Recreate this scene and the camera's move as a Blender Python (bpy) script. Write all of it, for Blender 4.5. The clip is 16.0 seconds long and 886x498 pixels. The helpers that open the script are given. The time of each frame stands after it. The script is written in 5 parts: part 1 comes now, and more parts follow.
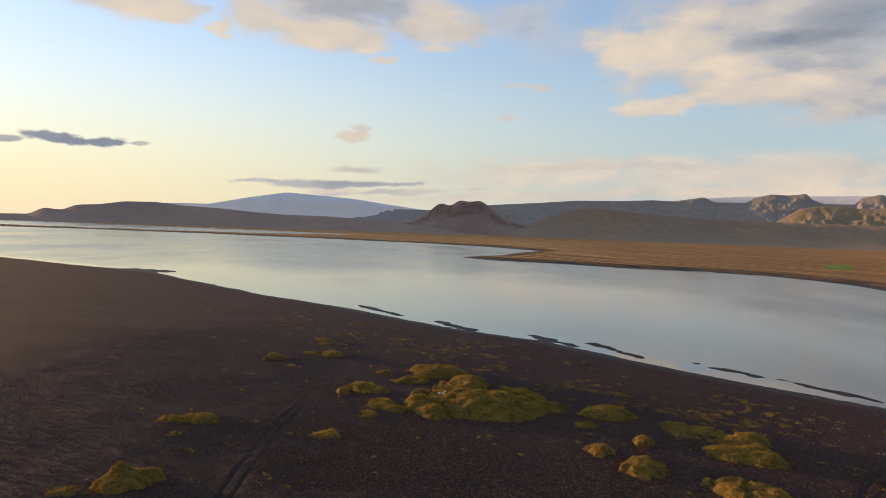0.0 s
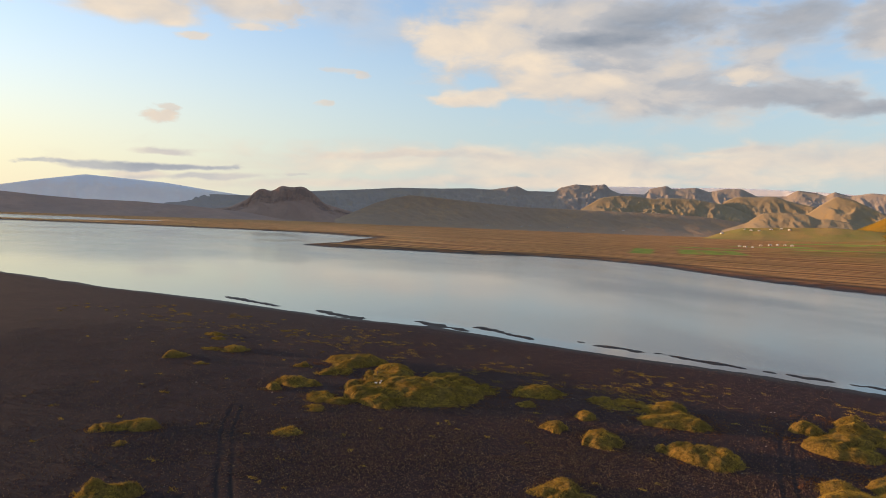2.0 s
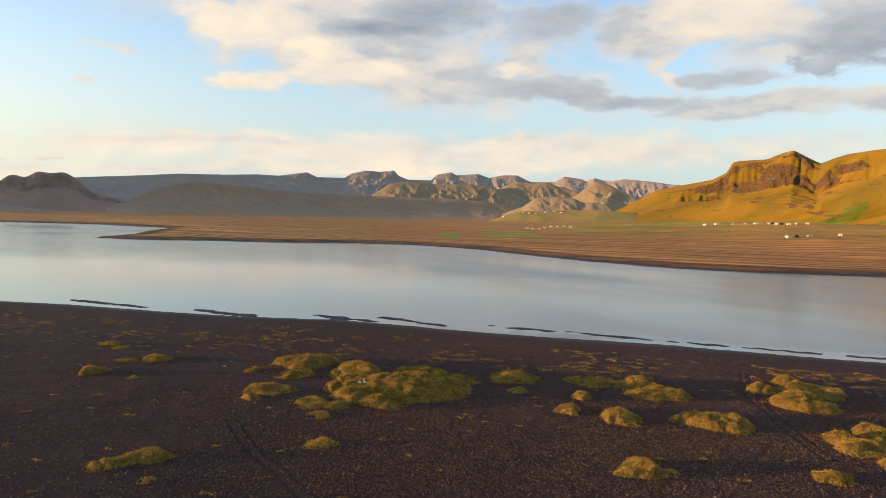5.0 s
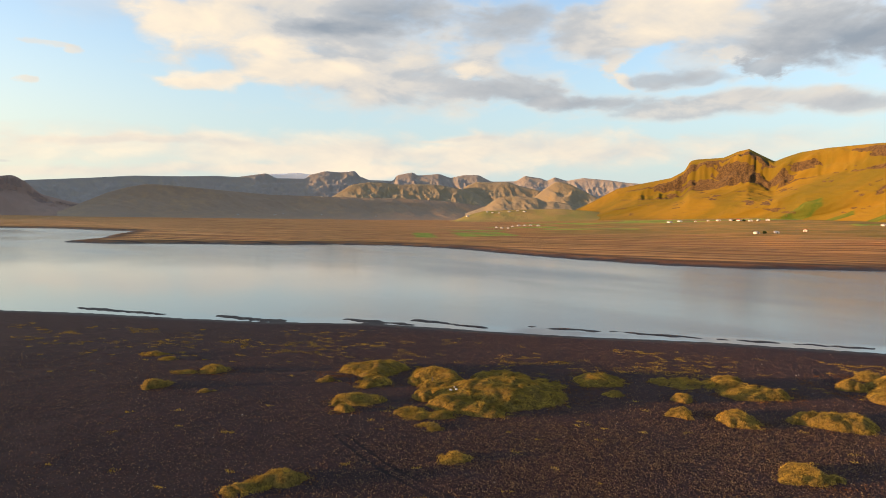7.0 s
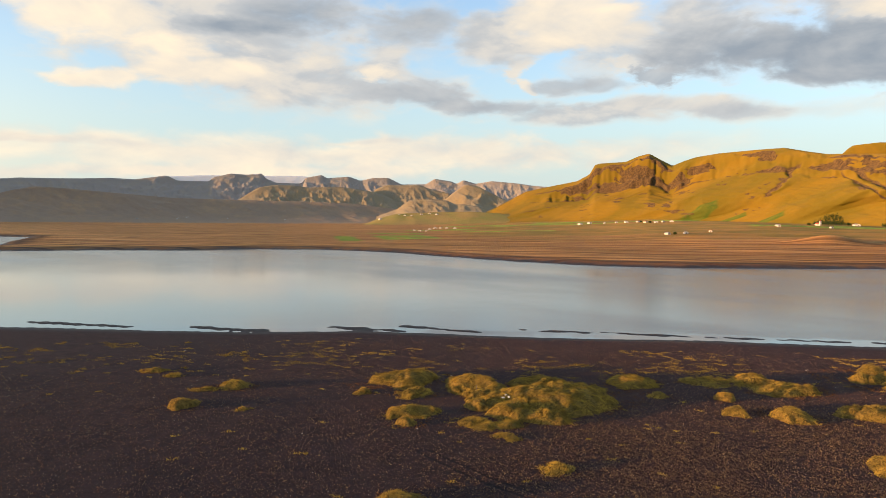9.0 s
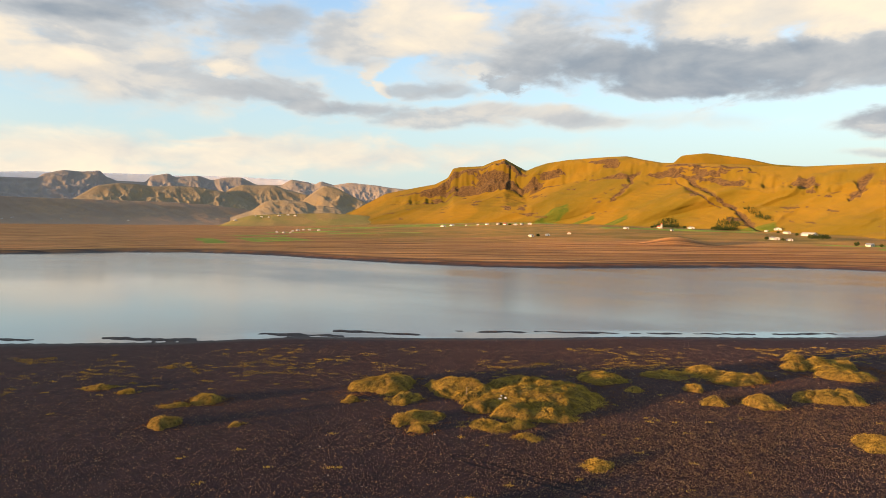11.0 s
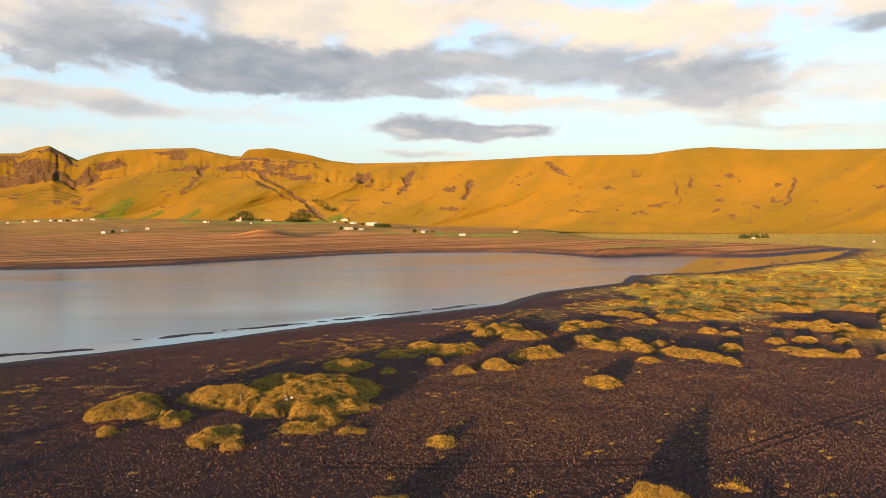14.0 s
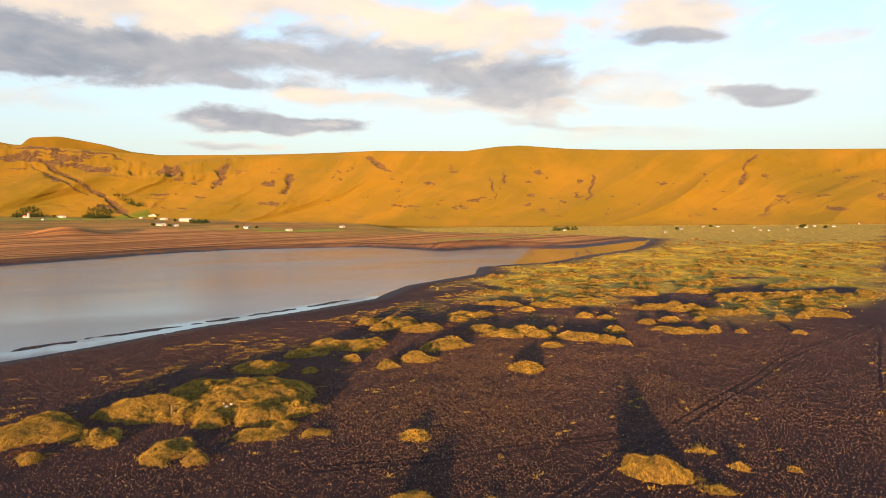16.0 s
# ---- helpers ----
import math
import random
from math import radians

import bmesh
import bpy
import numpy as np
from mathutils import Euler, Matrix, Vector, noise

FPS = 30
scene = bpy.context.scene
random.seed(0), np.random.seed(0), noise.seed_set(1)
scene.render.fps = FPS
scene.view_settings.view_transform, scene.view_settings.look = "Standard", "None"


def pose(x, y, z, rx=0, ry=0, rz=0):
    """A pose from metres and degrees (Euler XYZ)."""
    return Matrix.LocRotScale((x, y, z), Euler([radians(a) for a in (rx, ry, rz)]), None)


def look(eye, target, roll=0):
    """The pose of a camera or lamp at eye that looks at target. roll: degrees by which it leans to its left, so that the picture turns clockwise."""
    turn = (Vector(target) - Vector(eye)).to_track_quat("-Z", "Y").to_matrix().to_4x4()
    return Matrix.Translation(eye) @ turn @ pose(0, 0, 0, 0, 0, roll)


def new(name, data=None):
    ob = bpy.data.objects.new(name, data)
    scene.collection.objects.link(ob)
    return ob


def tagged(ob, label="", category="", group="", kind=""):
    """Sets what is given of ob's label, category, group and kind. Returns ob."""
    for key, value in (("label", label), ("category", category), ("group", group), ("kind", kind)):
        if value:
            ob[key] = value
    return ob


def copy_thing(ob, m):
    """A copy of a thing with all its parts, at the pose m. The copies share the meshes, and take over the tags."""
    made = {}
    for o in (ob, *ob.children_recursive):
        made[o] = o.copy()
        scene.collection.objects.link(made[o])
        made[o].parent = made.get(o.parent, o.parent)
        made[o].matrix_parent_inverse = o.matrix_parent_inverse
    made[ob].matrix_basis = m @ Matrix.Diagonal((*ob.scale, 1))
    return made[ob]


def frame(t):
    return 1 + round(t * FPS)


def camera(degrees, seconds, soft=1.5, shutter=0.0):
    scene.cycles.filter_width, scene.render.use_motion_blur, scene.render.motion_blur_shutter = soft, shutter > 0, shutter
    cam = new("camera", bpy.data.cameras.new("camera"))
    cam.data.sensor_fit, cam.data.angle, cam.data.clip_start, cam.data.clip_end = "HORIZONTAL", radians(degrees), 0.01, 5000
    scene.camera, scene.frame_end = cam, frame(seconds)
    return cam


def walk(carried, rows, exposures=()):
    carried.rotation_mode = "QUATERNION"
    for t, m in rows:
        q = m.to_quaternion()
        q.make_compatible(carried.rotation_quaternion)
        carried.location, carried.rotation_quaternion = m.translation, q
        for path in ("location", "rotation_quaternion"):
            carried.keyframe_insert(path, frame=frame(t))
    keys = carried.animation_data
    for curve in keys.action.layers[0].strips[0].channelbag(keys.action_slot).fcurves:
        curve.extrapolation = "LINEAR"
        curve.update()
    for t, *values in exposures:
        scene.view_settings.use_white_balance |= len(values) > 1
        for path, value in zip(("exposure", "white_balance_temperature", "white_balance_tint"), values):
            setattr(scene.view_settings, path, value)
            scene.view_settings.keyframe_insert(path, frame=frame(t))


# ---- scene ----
cam = camera(65.0, 16.0, soft=0.7)
# seconds, eye x y z, yaw, pitch and roll in degrees
PATH = [
    (0.0, 0.00, 0.00, 30.00, -0.000, -1.673, 2.129),
    (0.5, -4.40, -0.39, 29.92, -4.290, -1.812, 2.087),
    (1.0, -9.31, -0.25, 29.94, -7.921, -1.983, 2.219),
    (1.5, -14.17, 0.64, 29.86, -11.143, -2.123, 2.302),
    (2.0, -19.28, 1.78, 29.71, -14.710, -2.229, 2.256),
    (2.5, -24.27, 3.39, 29.67, -18.311, -2.376, 2.166),
    (3.0, -29.21, 5.34, 29.58, -21.840, -2.451, 2.020),
    (3.5, -34.16, 7.86, 29.53, -25.056, -2.566, 1.964),
    (4.0, -39.01, 10.39, 29.46, -27.848, -2.652, 1.816),
    (4.5, -43.52, 13.67, 29.34, -30.416, -2.743, 1.598),
    (7.0, -61.72, 33.20, 28.47, -35.506, -2.733, 0.791),
    (7.5, -65.71, 37.13, 28.48, -37.121, -2.654, 0.802),
    (8.0, -69.81, 40.67, 28.64, -38.990, -2.588, 0.739),
    (8.5, -73.12, 44.88, 28.53, -40.972, -2.503, 0.569),
    (11.0, -89.11, 65.69, 28.15, -54.960, -2.128, 0.732),
    (11.5, -91.63, 70.47, 28.07, -59.578, -2.115, 0.676),
    (12.0, -93.20, 75.43, 27.87, -65.776, -2.159, 0.492),
    (12.5, -94.58, 80.56, 27.75, -71.508, -2.175, 0.330),
    (13.0, -95.30, 85.78, 27.43, -76.740, -2.223, 0.114),
    (13.5, -96.09, 90.59, 27.52, -84.024, -2.365, -0.147),
    (14.0, -96.13, 95.25, 27.31, -89.840, -2.551, -0.397),
    (14.5, -96.00, 99.81, 27.24, -93.439, -2.725, -0.446),
    (15.0, -95.69, 104.41, 27.31, -97.210, -2.818, -0.563),
    (15.5, -94.80, 108.84, 27.23, -101.165, -2.947, -0.625),
    (16.0, -93.86, 113.35, 27.27, -105.081, -3.113, -0.640),
]


def heading(yaw, pitch, roll):
    """Turn of a camera from yaw (to the left from +y), pitch and roll in degrees."""
    return Euler((0, 0, radians(yaw))).to_matrix() @ Euler((radians(90 + pitch), 0, 0)).to_matrix() @ Euler((0, 0, radians(roll))).to_matrix()


walk(cam, [(t, Matrix.Translation((x, y, z)) @ heading(yaw, pitch, roll).to_4x4()) for t, x, y, z, yaw, pitch, roll in PATH],
     exposures=[(0.0, 0.72, 6500, 17), (3.0, 0.99, 6500, 15), (7.0, 1.13, 6600, 13), (11.0, 1.18, 6650, 12), (16.0, 1.18, 6850, 18)])

# ---- light ----
SUN_BEARING = -64.0   # degrees clockwise from +y
SUN_HEIGHT = 2.8
sun_way = Vector((math.sin(radians(SUN_BEARING)) * math.cos(radians(SUN_HEIGHT)),
                  math.cos(radians(SUN_BEARING)) * math.cos(radians(SUN_HEIGHT)), math.sin(radians(SUN_HEIGHT))))
sun = new("sun", bpy.data.lights.new("sun", "SUN"))
sun.data.energy, sun.data.angle, sun.data.color = 4.9, radians(1.2), (1.0, 0.56, 0.23)
sun.matrix_world = look(sun_way * 100, (0, 0, 0))


class Tree:
    """Small helper to wire shader nodes."""

    def __init__(self, tree):
        self.tree = tree
        tree.nodes.clear()

    def add(self, kind, **values):
        n = self.tree.nodes.new("ShaderNode" + kind)
        for key, v in values.items():
            if key == "operation":
                n.operation = v
            elif key == "blend_type":
                n.blend_type = v
            elif key == "data_type":
                n.data_type = v
            elif key == "interpolation_type":
                n.interpolation_type = v
            elif key == "noise_dimensions":
                n.noise_dimensions = v
        return n

    def put(self, socket, value):
        if isinstance(value, bpy.types.NodeSocket):
            self.tree.links.new(value, socket)
        elif isinstance(value, (tuple, list)) and len(value) == 3 and socket.type == "RGBA":
            socket.default_value = (*value, 1)
        else:
            socket.default_value = value

    def math(self, operation, a, b=0.0, c=0.0, clamp=False):
        n = self.add("Math", operation=operation)
        n.use_clamp = clamp
        for s, v in zip(n.inputs, (a, b, c)):
            self.put(s, v)
        return n.outputs[0]

    def mix(self, fac, a, b, blend="MIX"):
        n = self.add("MixRGB", blend_type=blend)
        for s, v in zip(n.inputs, (fac, a, b)):
            self.put(s, v)
        return n.outputs[0]

    def noise(self, vector, scale, detail=4.0, rough=0.55, distort=0.0):
        n = self.add("TexNoise")
        self.put(n.inputs["Vector"], vector)
        n.inputs["Scale"].default_value, n.inputs["Detail"].default_value = scale, detail
        n.inputs["Roughness"].default_value, n.inputs["Distortion"].default_value = rough, distort
        return n.outputs["Fac"]

    def span(self, value, low, high, to_low=0.0, to_high=1.0, smooth=True):
        n = self.add("MapRange")
        n.interpolation_type = "SMOOTHSTEP" if smooth else "LINEAR"
        for s, v in zip(n.inputs, (value, low, high, to_low, to_high)):
            self.put(s, v)
        return n.outputs[0]

    def stretch(self, vector, scale):
        n = self.add("Mapping")
        self.put(n.inputs["Vector"], vector)
        n.inputs["Scale"].default_value = scale
        return n.outputs[0]

    def place(self):
        n = self.add("NewGeometry")
        return n.outputs["Position"]

    def split(self, vector):
        n = self.add("SeparateXYZ")
        self.put(n.inputs[0], vector)
        return n.outputs

    def attribute(self, name):
        n = self.add("Attribute")
        n.attribute_name = name
        return n.outputs["Fac"]

    def bump(self, height, strength, distance):
        n = self.add("Bump")
        n.inputs["Strength"].default_value, n.inputs["Distance"].default_value = strength, distance
        self.put(n.inputs["Height"], height)
        return n.outputs[0]

    def surface(self, colour, rough=0.9, normal=None, specular=0.3, metal=0.0):
        n = self.add("BsdfPrincipled")
        self.put(n.inputs["Base Color"], colour)
        self.put(n.inputs["Roughness"], rough)
        self.put(n.inputs["Specular IOR Level"], specular)
        n.inputs["Metallic"].default_value = metal
        if normal is not None:
            self.put(n.inputs["Normal"], normal)
        out = self.add("OutputMaterial")
        self.tree.links.new(n.outputs[0], out.inputs[0])
        return n


# Sky: evening daylight with drifting cloud banks, each a few lobes: bearing, height, half width, half height, tilt (degrees), greyness, softness, cover
LOW_BANKS = [(26.9, 5.0, 29.1, 1.54, 1, 0.05, 1.0, 0.75), (12.1, 5.5, 9.7, 0.33, 3, 0.15, 1, 0.6), (36.1, 6.2, 3.7, 0.23, 1, 0.35, 0.8, 0.6), (47.5, 5.3, 8.8, 1.34, -0, 0.35, 1.2, 0.55), (39.7, 5.2, 16.1, 1.50, 2, 0.08, 1.2, 0.7),
    (10.4, 5.3, 6.6, 0.27, 3, 0.2, 0.8, 0.7), (11.4, 3.1, 18.2, 0.54, 3, 0.12, 1, 0.8), (15.0, 5.4, 7.8, 0.27, 1, 0.3, 0.9, 0.6), (26.3, 5.1, 9.3, 0.58, -0, 0.15, 1, 0.6), (58.8, 5.7, 9.4, 1.03, 2, 0.2, 1.3, 0.5),
    (119.5, 6.0, 7.8, 0.71, -2, 0.1, 1.3, 0.45)]
HORIZON_STREAKS = [(-6.3, 4.7, 2.2, 0.28, 5, 0.25, 0.6, 0.85), (-6.6, 3.5, 3.4, 0.32, 4, 0.5, 0.6, 0.9), (-2.7, 3.8, 1.2, 0.21, 4, 0.45, 0.6, 0.75), (-8.7, 2.8, 2.2, 0.36, 4, 0.05, 0.7, 0.9), (-4.0, 2.9, 4.9, 0.29, 4, 0.45, 0.7, 0.85),
    (3.1, 3.4, 0.9, 0.13, 3, 0.45, 0.6, 0.6), (-7.8, 3.4, 5.9, 0.27, 3, 0.65, 0.6, 0.85), (-15.3, 3.2, 2.0, 0.18, 3, 0.55, 0.6, 0.75), (-6.9, 4.6, 2.6, 0.23, 3, 0.3, 0.6, 0.75), (88.0, 5.3, 3.7, 0.32, -1, 0.55, 0.8, 0.75),
    (115.1, 6.6, 5.4, 0.27, -2, 0.4, 1, 0.5)]
SMALL_PUFFS = [(-7.9, 7.2, 1.2, 0.50, 3, 0.05, 0.5, 0.98), (-7.5, 8.0, 0.9, 0.22, 3, 0.15, 0.6, 0.8), (-29.2, 5.6, 1.8, 0.40, -3, 0.75, 0.4, 1), (-26.3, 5.4, 1.9, 0.33, -0, 0.85, 0.4, 1), (-31.8, 5.2, 0.8, 0.23, 6, 0.7, 0.5, 0.9),
    (-23.4, 5.4, 0.9, 0.17, 5, 0.7, 0.6, 0.8), (4.3, 9.1, 0.8, 0.18, 2, 0.3, 0.6, 0.75), (6.5, 11.6, 1.5, 0.17, 1, 0.3, 0.6, 0.55), (8.0, 11.5, 0.5, 0.26, 1, 0.25, 0.6, 0.7), (-5.4, 13.4, 1.0, 0.34, 3, 0.1, 0.6, 0.85),
    (-17.8, 14.8, 0.8, 0.73, 6, 0.05, 0.6, 0.9)]
WEST_BANK = [
    (-24.3, 15.9, 4.4, 1.38, 1, 0.12, 0.7, 0.95), (-21.5, 15.0, 1.7, 0.55, -0, 0.1, 0.7, 0.9), (-19.9, 15.7, 1.0, 0.44, 8, 0.15, 0.8, 0.7), (-9.1, 17.2, 5.8, 1.97, 4, 0.6, 0.9, 0.95), (-3.7, 16.7, 4.2, 1.33, 3, 0.55, 0.9, 0.8),
    (-14.9, 16.2, 4.1, 1.46, -12, 0.1, 0.8, 0.95), (-10.4, 14.9, 3.3, 1.10, -7, 0.08, 0.7, 0.95), (-7.2, 14.7, 2.3, 0.85, 4, 0.1, 0.7, 0.95), (-1.3, 15.7, 2.9, 1.18, 2, 0.2, 0.8, 0.9), (1.5, 15.8, 1.9, 1.06, 1, 0.3, 0.8, 0.9),
    (-1.3, 14.3, 1.6, 0.30, 2, 0.15, 0.7, 0.8), (-0.5, 17.5, 2.8, 0.74, 2, 0.15, 0.8, 0.8)]
WEST_VEIL = [
    (5.6, 16.5, 3.5, 1.51, 0, 0.5, 1.2, 0.6), (9.3, 14.8, 4.1, 1.69, -0, 0.4, 1.4, 0.3)]
GREAT_CLOUD = [(25.2, 15.3, 12.4, 4.00, 1, 0.5, 0.9, 0.95), (29.4, 11.2, 12.1, 1.74, -4, 0.48, 0.8, 0.92), (14.6, 14.4, 3.0, 2.03, 4, 0, 0.7, 0.95), (18.3, 14.6, 4.1, 2.54, 3, 0.1, 0.9, 0.9), (22.1, 11.8, 3.3, 1.67, 2, 0, 0.8, 0.95),
    (25.3, 11.4, 3.9, 1.40, 1, 0.1, 0.9, 0.9), (16.6, 10.1, 2.8, 0.66, 3, 0, 0.6, 0.95), (14.8, 9.8, 1.9, 0.49, 3, 0.1, 0.7, 0.8), (24.2, 16.0, 4.3, 1.25, 1, 0.3, 1, 0.7), (26.6, 14.6, 5.2, 0.68, 1, 1, 0.9, 0.85),
    (31.5, 16.1, 4.7, 1.66, -1, 0.8, 1, 0.75), (30.8, 10.5, 5.6, 0.88, 0, 0.35, 0.9, 0.7), (33.0, 12.3, 1.8, 0.68, -0, 0.3, 0.9, 0.7)]
BROKEN_CLOUD = [(40.4, 10.2, 5.9, 0.89, -4, 0.62, 0.7, 0.95), (44.0, 9.3, 3.3, 0.58, -2, 0.65, 0.7, 0.9), (38.9, 14.8, 4.2, 1.22, -2, 0.6, 1, 0.8), (41.3, 15.4, 4.3, 1.20, -3, 0.7, 1, 0.75), (38.1, 12.7, 2.2, 1.42, -2, 0.4, 0.7, 0.92),
    (37.8, 11.8, 1.2, 0.54, -1, 0.1, 0.8, 0.8), (46.9, 14.2, 2.7, 2.10, -4, 0.5, 0.7, 0.95), (50.5, 15.1, 3.4, 1.57, -6, 0.45, 0.8, 0.9), (48.5, 11.9, 0.9, 0.94, -4, 0.25, 0.7, 0.9), (50.1, 10.8, 1.2, 0.46, -23, 0.15, 0.7, 0.9),
    (48.2, 9.1, 5.2, 0.67, 2, 0.68, 0.7, 0.92), (52.8, 10.9, 2.5, 0.62, 1, 0.65, 0.7, 0.85), (55.5, 10.5, 2.6, 0.62, 1, 0.6, 0.8, 0.8)]
GREY_BANK = [
    (55.6, 8.5, 9.4, 0.72, 1, 0.58, 0.7, 0.92), (61.1, 8.8, 6.8, 0.76, -0, 0.4, 0.8, 0.9), (66.1, 8.3, 3.8, 0.62, -1, 0.5, 0.8, 0.8), (58.3, 12.1, 2.0, 0.52, 0, 0.2, 0.8, 0.8), (60.1, 11.2, 2.1, 0.96, -0, 0.75, 0.7, 0.9),
    (62.8, 15.0, 6.3, 2.61, -1, 0.5, 0.9, 0.95), (47.2, 14.0, 3.1, 2.12, 3, 0.45, 0.8, 0.9), (53.6, 15.9, 5.1, 2.53, 1, 0.15, 0.8, 0.95), (50.9, 15.2, 2.9, 1.69, 2, 0.2, 0.8, 0.9), (56.9, 14.2, 3.4, 1.11, 0, 0.25, 0.9, 0.85),
    (64.6, 13.1, 6.7, 1.71, -1, 0.62, 0.8, 0.95)]
GREY_BASE = [
    (73.3, 12.3, 10.9, 2.24, -3, 0.88, 0.7, 1), (73.8, 10.5, 3.9, 0.84, -3, 0.88, 0.6, 0.95), (81.9, 12.5, 8.2, 1.63, -5, 0.82, 0.7, 0.95)]
EAST_BANK = [(77.5, 12.4, 9.2, 2.16, 1, 0.85, 0.7, 1), (75.6, 10.4, 5.2, 0.79, 1, 0.85, 0.6, 0.95), (87.1, 12.2, 10.2, 2.00, -1, 0.72, 0.8, 0.95), (88.0, 10.2, 4.4, 0.58, -1, 0.7, 0.7, 0.9), (100.5, 12.2, 9.5, 2.09, -3, 0.65, 0.8, 0.92),
    (109.7, 10.8, 6.4, 2.19, -5, 0.68, 0.8, 0.95), (108.6, 9.1, 3.6, 0.73, -4, 0.55, 0.8, 0.85), (97.5, 9.3, 6.8, 0.57, -2, 0.02, 0.9, 0.85), (112.3, 7.0, 4.3, 0.36, -4, 0.35, 1, 0.6), (88.0, 7.4, 3.9, 0.81, -1, 0.72, 0.4, 1),
    (93.5, 7.0, 5.1, 0.62, -1, 0.72, 0.4, 1), (86.9, 7.0, 1.3, 0.31, -1, 0.3, 0.8, 0.6), (95.7, 7.1, 1.5, 0.27, -2, 0.35, 0.8, 0.6)]
LIT_TOPS = [(73.2, 16.1, 4.5, 1.44, -4, 0.42, 0.8, 0.95), (79.2, 15.3, 4.4, 1.77, -6, 0.2, 0.8, 0.95), (84.0, 15.2, 4.2, 1.57, -7, 0.05, 0.8, 0.95), (73.9, 15.9, 3.8, 1.48, 3, 0.42, 0.8, 0.9), (80.2, 16.0, 6.3, 1.84, 1, 0.2, 0.8, 0.95),
    (87.1, 15.7, 5.2, 1.76, -1, 0, 0.8, 0.95), (93.9, 16.2, 5.6, 1.40, -3, 0.15, 0.8, 0.9), (102.5, 15.0, 6.4, 1.81, -5, 0, 0.8, 0.95), (108.5, 14.2, 4.9, 1.87, -6, 0.05, 0.8, 0.95), (113.2, 14.2, 3.1, 1.57, -8, 0.1, 0.8, 0.9)]
SOUTH_CLOUDS = [(127.7, 10.4, 11.7, 2.44, -5, 0.2, 1.5, 0.35), (123.7, 14.6, 6.0, 1.60, -5, 0.1, 0.7, 0.95), (122.8, 13.0, 4.3, 0.62, -5, 0.72, 0.6, 0.95), (118.6, 13.6, 2.6, 1.25, -4, 0.15, 1.2, 0.5), (130.4, 8.1, 3.1, 0.60, -4, 0.68, 0.5, 0.95),
    (128.5, 8.6, 2.0, 0.37, -4, 0.6, 0.6, 0.8), (134.0, 11.9, 3.0, 0.61, -7, 0.25, 1, 0.6), (120.8, 9.7, 5.8, 1.19, -3, 0.15, 1.2, 0.5), (121.6, 8.3, 5.3, 0.60, -3, 0.1, 1, 0.6)]
VEILS = [(30.5, 3.7, 5.0, 0.7, 2, 0.0, 0.9, 0.95), (22.5, 3.4, 6.0, 0.5, 2, 0.05, 0.9, 0.9), (38.0, 3.9, 5.0, 0.5, 1, 0.05, 1.0, 0.85), (27.8, 13.2, 7.2, 3.46, 7, 0.45, 1.2, 0.85), (33.5, 10.2, 10.0, 1.86, 5, 0.45, 1.1, 0.8), (41.0, 14.5, 4.1, 2.07, 4, 0.5, 1.2, 0.7), (53.9, 14.5, 4.1, 1.48, 8, 0.35, 1.2, 0.8), (113.3, 10.3, 4.2, 2.32, -6, 0.6, 1, 0.85),
    (104.6, 8.5, 14.0, 0.93, -3, 0.15, 1.3, 0.7), (80.2, 11.7, 11.7, 1.89, 4, 0.78, 0.8, 0.95), (57.1, 13.3, 5.4, 1.92, 6, 0.5, 1.1, 0.8), (69.1, 8.2, 10.8, 0.70, -1, 0.3, 1.3, 0.5)]
# unseen clouds, added to grey the water's reflection and the fill light
OUT_OF_VIEW = [(30, 29, 40, 7, 0, 0.8, 1.0, 0.75), (100, 27, 40, 7, 0, 0.8, 1.0, 0.75), (175, 14, 30, 5, 0, 0.6, 0.8, 0.9), (-135, 24, 30, 7, 0, 0.8, 1.0, 0.75), (-90, 30, 25, 6, 0, 0.3, 1.0, 0.75)]
BANKS = [VEILS, LOW_BANKS, HORIZON_STREAKS, SMALL_PUFFS, WEST_BANK, WEST_VEIL, GREAT_CLOUD, BROKEN_CLOUD, GREY_BANK, GREY_BASE, EAST_BANK, LIT_TOPS, SOUTH_CLOUDS, OUT_OF_VIEW]
SKY_STRENGTH = 0.15
SKY_HIGH = (1.7, 1.55, 1.75)
SKY_GAIN = (1.55, 1.8, 2.35)
VEIL_SUN = (3.5, 3.2, 2.2)
VEIL_FAR = (1.76, 2.17, 2.33)
CLOUD_LIT = (3.2, 2.78, 2.12)
CLOUD_MID = (1.92, 1.97, 1.95)
CLOUD_GREY = (0.98, 1.16, 1.34)


